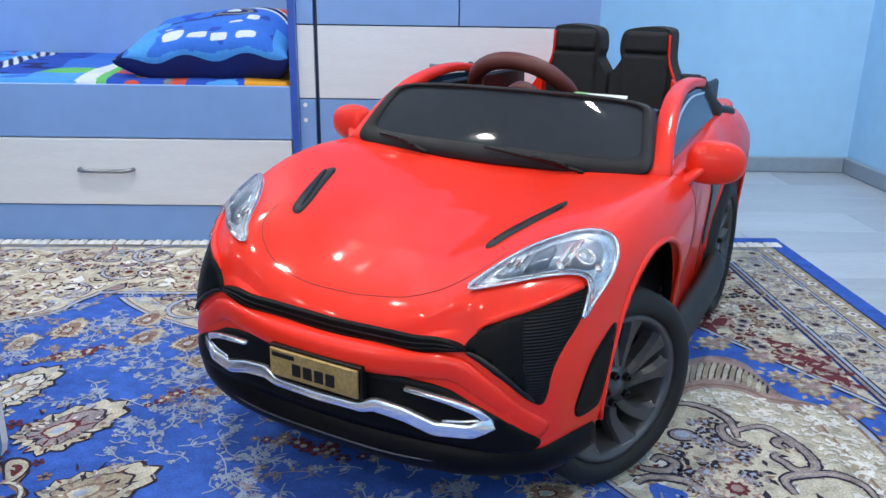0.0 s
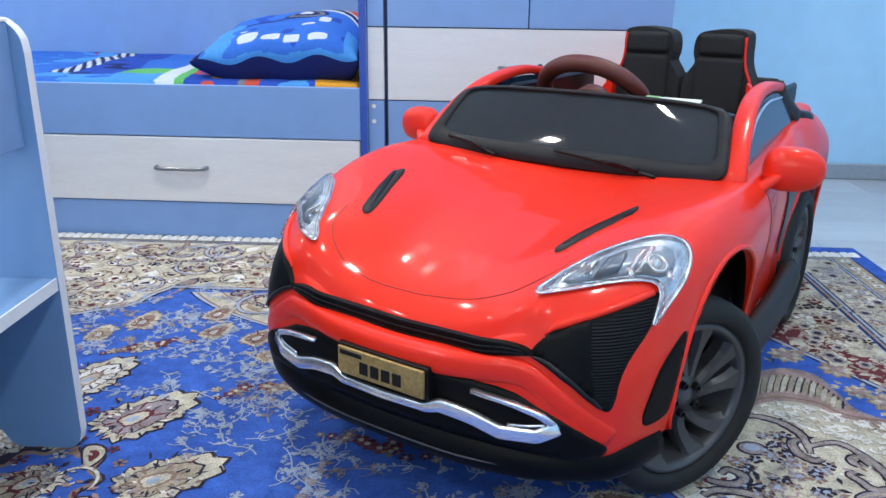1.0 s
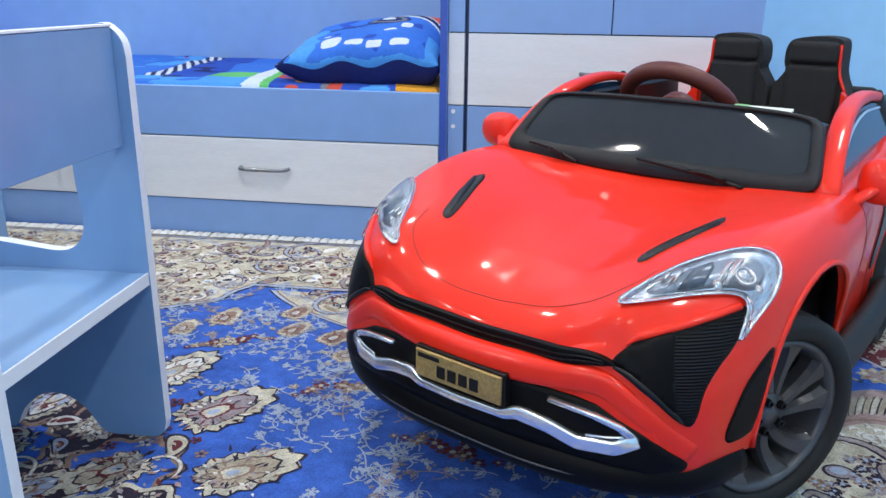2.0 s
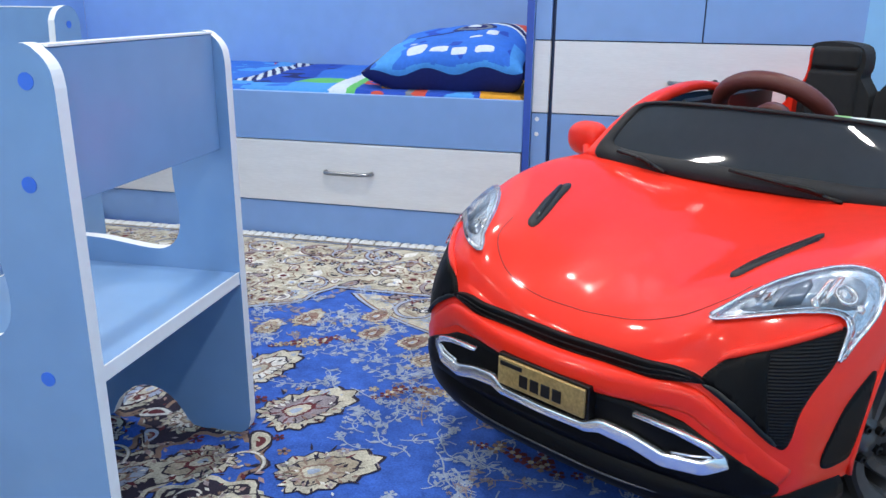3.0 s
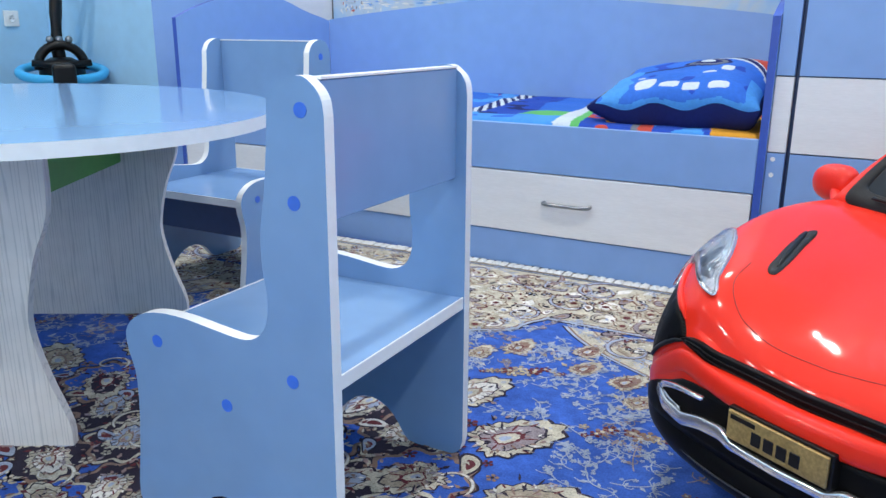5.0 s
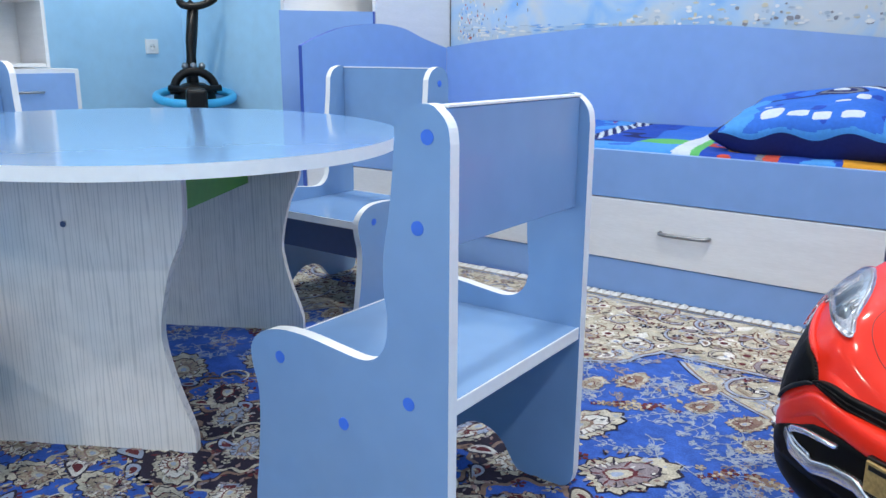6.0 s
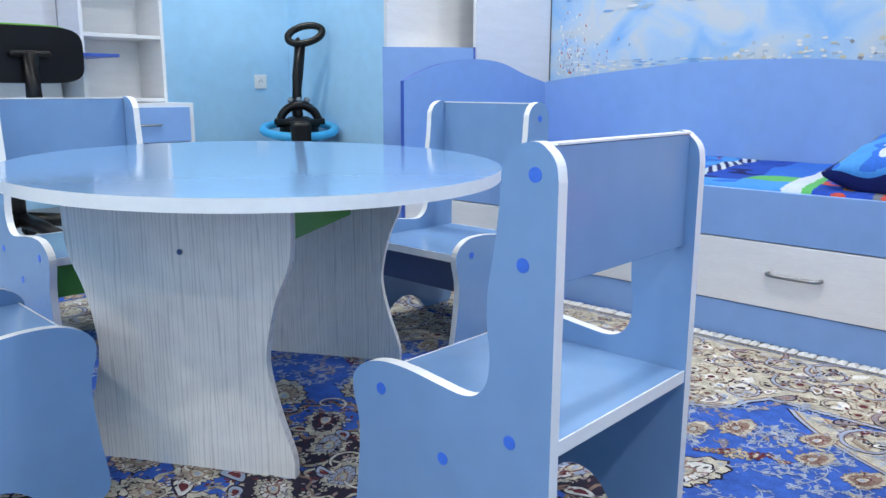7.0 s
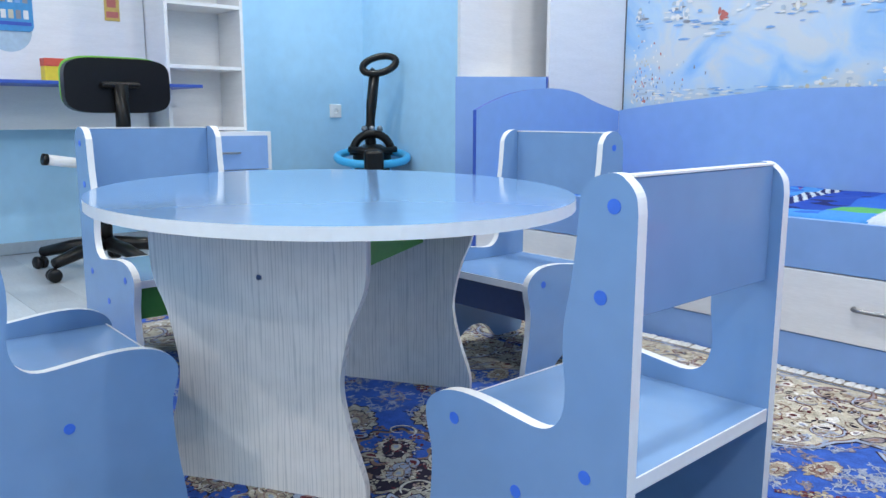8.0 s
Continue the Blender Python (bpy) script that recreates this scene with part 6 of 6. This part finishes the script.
for k in range(5):
    t = math.radians(72 * k - 60)
    lg = part("base_arm", sweep([(.03 * math.cos(t), .03 * math.sin(t), .115), (.16 * math.cos(t), .16 * math.sin(t), .10), (.29 * math.cos(t), .29 * math.sin(t), .075)], [(.032, .034), (.028, .030), (.022, .024)], 12), M_BLACK, oc, smooth=True)
    for s in (-1, 1):
        wv_ = lathe([(0, -.011), (.024, -.011), (.028, -.006), (.028, .006), (.024, .011), (0, .011)], 18, "X")
        wv_.transform(pose(.30 * math.cos(t), .30 * math.sin(t), .0285, 0, 0, math.degrees(t) + 60) @ Matrix.Translation((s * .014, 0, 0)))
        part("caster", wv_, M_BLACK, lg, smooth=True)
tb = empty("rolled_poster", pose(-3.475, 1.050, -0.055), "pale rolled tube with a black end leaning on the desk chair", "tube")
part("tube", tube([(-.03, -.02, .545), (-.06, .17, .515)], .022, 14), M_WHITEL, tb, smooth=True)
part("end_cap", tube([(-.028, -.035, .547), (-.03, -.019, .545)], .024, 14), M_BLACK, tb, smooth=True)

# ---- push-along ride-on by the wall ----
M_SKYP = mat("sky blue plastic", (0.06, 0.46, 0.85), 0.35, var=0.05)
pc_ = empty("push_ride_on", pose(-3.90, 2.915, 0.0, 0, 0, -33), "black and sky-blue push-along ride-on with a parent handle", "ride-on toy")
part("push_shaft", sweep([(.02, .01, .34), (.0, -.012, .56), (-.01, .0, .72), (-.02, .02, .90)], [(.030, .034)] * 4, 12), M_BLACK, pc_, "black push shaft", smooth=True)
loop = [(-.02 - .02 * math.sin(t), .050 + .098 * math.cos(t), .962 + .048 * math.sin(t) + .020 * math.cos(t)) for t in [2 * math.pi * k / 36 for k in range(36)]]
part("push_grip", tube(loop, .021, 10, closed=True), M_BLACK, pc_, "black loop grip", smooth=True)
part("grip_neck", sweep([(-.02, .02, .88), (-.02, .015, .915), (-.02, -.005, .935)], [(.028, .030), (.024, .034), (.02, .03)], 10), M_BLACK, pc_, smooth=True)
gr = [(.02 + .17 * math.cos(t), .205 * math.sin(t), .425 - .034 * math.cos(t)) for t in [2 * math.pi * k / 40 for k in range(40)]]
part("guard_ring", tube(gr, .024, 12, closed=True), M_SKYP, pc_, "sky-blue guard ring", smooth=True)
part("nose", box(.13, .262, -.055, .055, .34, .475, .02, 3), M_BLACK, pc_)
part("dash", lathe([(0, .34), (.10, .34), (.115, .40), (.11, .47), (.05, .50), (0, .505)], 24), M_BLACK, pc_, smooth=True)
hb = [(.06, .11 * math.sin(t), .46 + .105 * math.cos(t)) for t in [math.radians(-100 + 200 * k / 18) for k in range(19)]]
part("steering_bar", tube(hb, .024, 12), M_BLACK, pc_, smooth=True)
part("cross_bar", tube([(.08, -.14, .475), (.10, 0, .462), (.08, .14, .475)], .018, 10), M_BLACK, pc_, smooth=True)
for y in (-.045, 0, .045):
    bt = bmesh.new()
    bmesh.ops.create_uvsphere(bt, u_segments=12, v_segments=8, radius=.019, matrix=Matrix.Translation((.06, y, .592)))
    part("button", bt, M_STEEL, pc_, smooth=True)
shell_b = bmesh.new()
bmesh.ops.create_uvsphere(shell_b, u_segments=28, v_segments=16, radius=1)
for v in shell_b.verts:
    v.co = Vector((.30 * math.copysign(abs(v.co.x) ** .8, v.co.x), .155 * math.copysign(abs(v.co.y) ** .8, v.co.y), .21 + .135 * v.co.z))
part("body", shell_b, M_BLACK, pc_, smooth=True)
part("seat", box(-.26, -.02, -.12, .12, .325, .355, .02, 3), M_SKYP, pc_)
for x in (-.2, .2):
    for y in (-.16, .16):
        wv_ = lathe([(0, -.03), (.07, -.03), (.085, -.02), (.085, .02), (.07, .03), (0, .03)], 24)
        wv_.transform(Matrix.Translation((x, y, .085)) @ Matrix.Rotation(math.pi / 2, 4, "X"))
        part("wheel", wv_, M_RUBBER, pc_, smooth=True)

# ---- wall socket ----
so = empty("wall_socket", pose(X0, 2.902, 0.697), "white plastic wall socket", "socket")
part("plate", box(0.0005, .010, -.042, .042, -.042, .042, .004, 2), M_EDGE, so)
sk = lathe([(0, .0105), (.019, .0105), (.021, .013), (.017, .013), (.016, .011), (0, .011)], 20, "X")
part("socket_ring", sk, M_EDGE, so, smooth=True)
for y in (-.0095, .0095):
    part("hole", lathe([(0, .0112), (.0028, .0112), (.0028, .0118), (0, .0118)], 10, "X"), M_BLACK, so).location = (0, y, 0)

# ---- laminate planks ----
plank_meshes = {}


def plank(x0, x1, y0, y1):
    key = (round(x1 - x0, 3), round(y1 - y0, 3))
    if key not in plank_meshes:
        bm = box(0, key[0], 0, key[1], -0.004, 0.0, 0.0008)
        me = bpy.data.meshes.new("plank")
        bm.to_mesh(me)
        bm.free()
        me.materials.append(M_PLANK)
        plank_meshes[key] = me
    ob = new("plank", plank_meshes[key])
    ob.parent = floor
    ob.location = (x0, y0, -0.0005)


M_PLANK = mat("pale grey wood-look laminate", (0.50, 0.54, 0.58), 0.32, var=0.10, scale=2.5, bump=0.05, bscale=60, stretch=(1, 9, 1))
nt = M_PLANK.node_tree
oi, mrn, mx2 = nt.nodes.new("ShaderNodeObjectInfo"), nt.nodes.new("ShaderNodeMapRange"), nt.nodes.new("ShaderNodeMix")
mrn.inputs["To Min"].default_value, mrn.inputs["To Max"].default_value = 0.86, 1.10
mx2.data_type, mx2.blend_type = "RGBA", "MULTIPLY"
mx2.inputs[0].default_value = 1
src = [l for l in nt.links if l.to_socket.name == "Base Color"][0].from_socket
nt.links.new(oi.outputs["Random"], mrn.inputs[0])
nt.links.new(src, mx2.inputs[6])
nt.links.new(mrn.outputs[0], mx2.inputs[7])
nt.links.new(mx2.outputs[2], nt.nodes["Principled BSDF"].inputs["Base Color"])
PW, PL = 0.19, 1.2
y, r = Y0, 0
while y < Y1 - 0.01:
    y1 = min(y + PW, Y1)
    x = X0 - (0.0, 0.8, 0.4)[r % 3]
    while x < X1 - 0.01:
        a, b = max(x, X0), min(x + PL, X1)
        if b - a > 0.02:
            plank(a + 0.0006, b - 0.0006, y + 0.0006, y1 - 0.0006)
        x += PL
    y, r = y1, r + 1
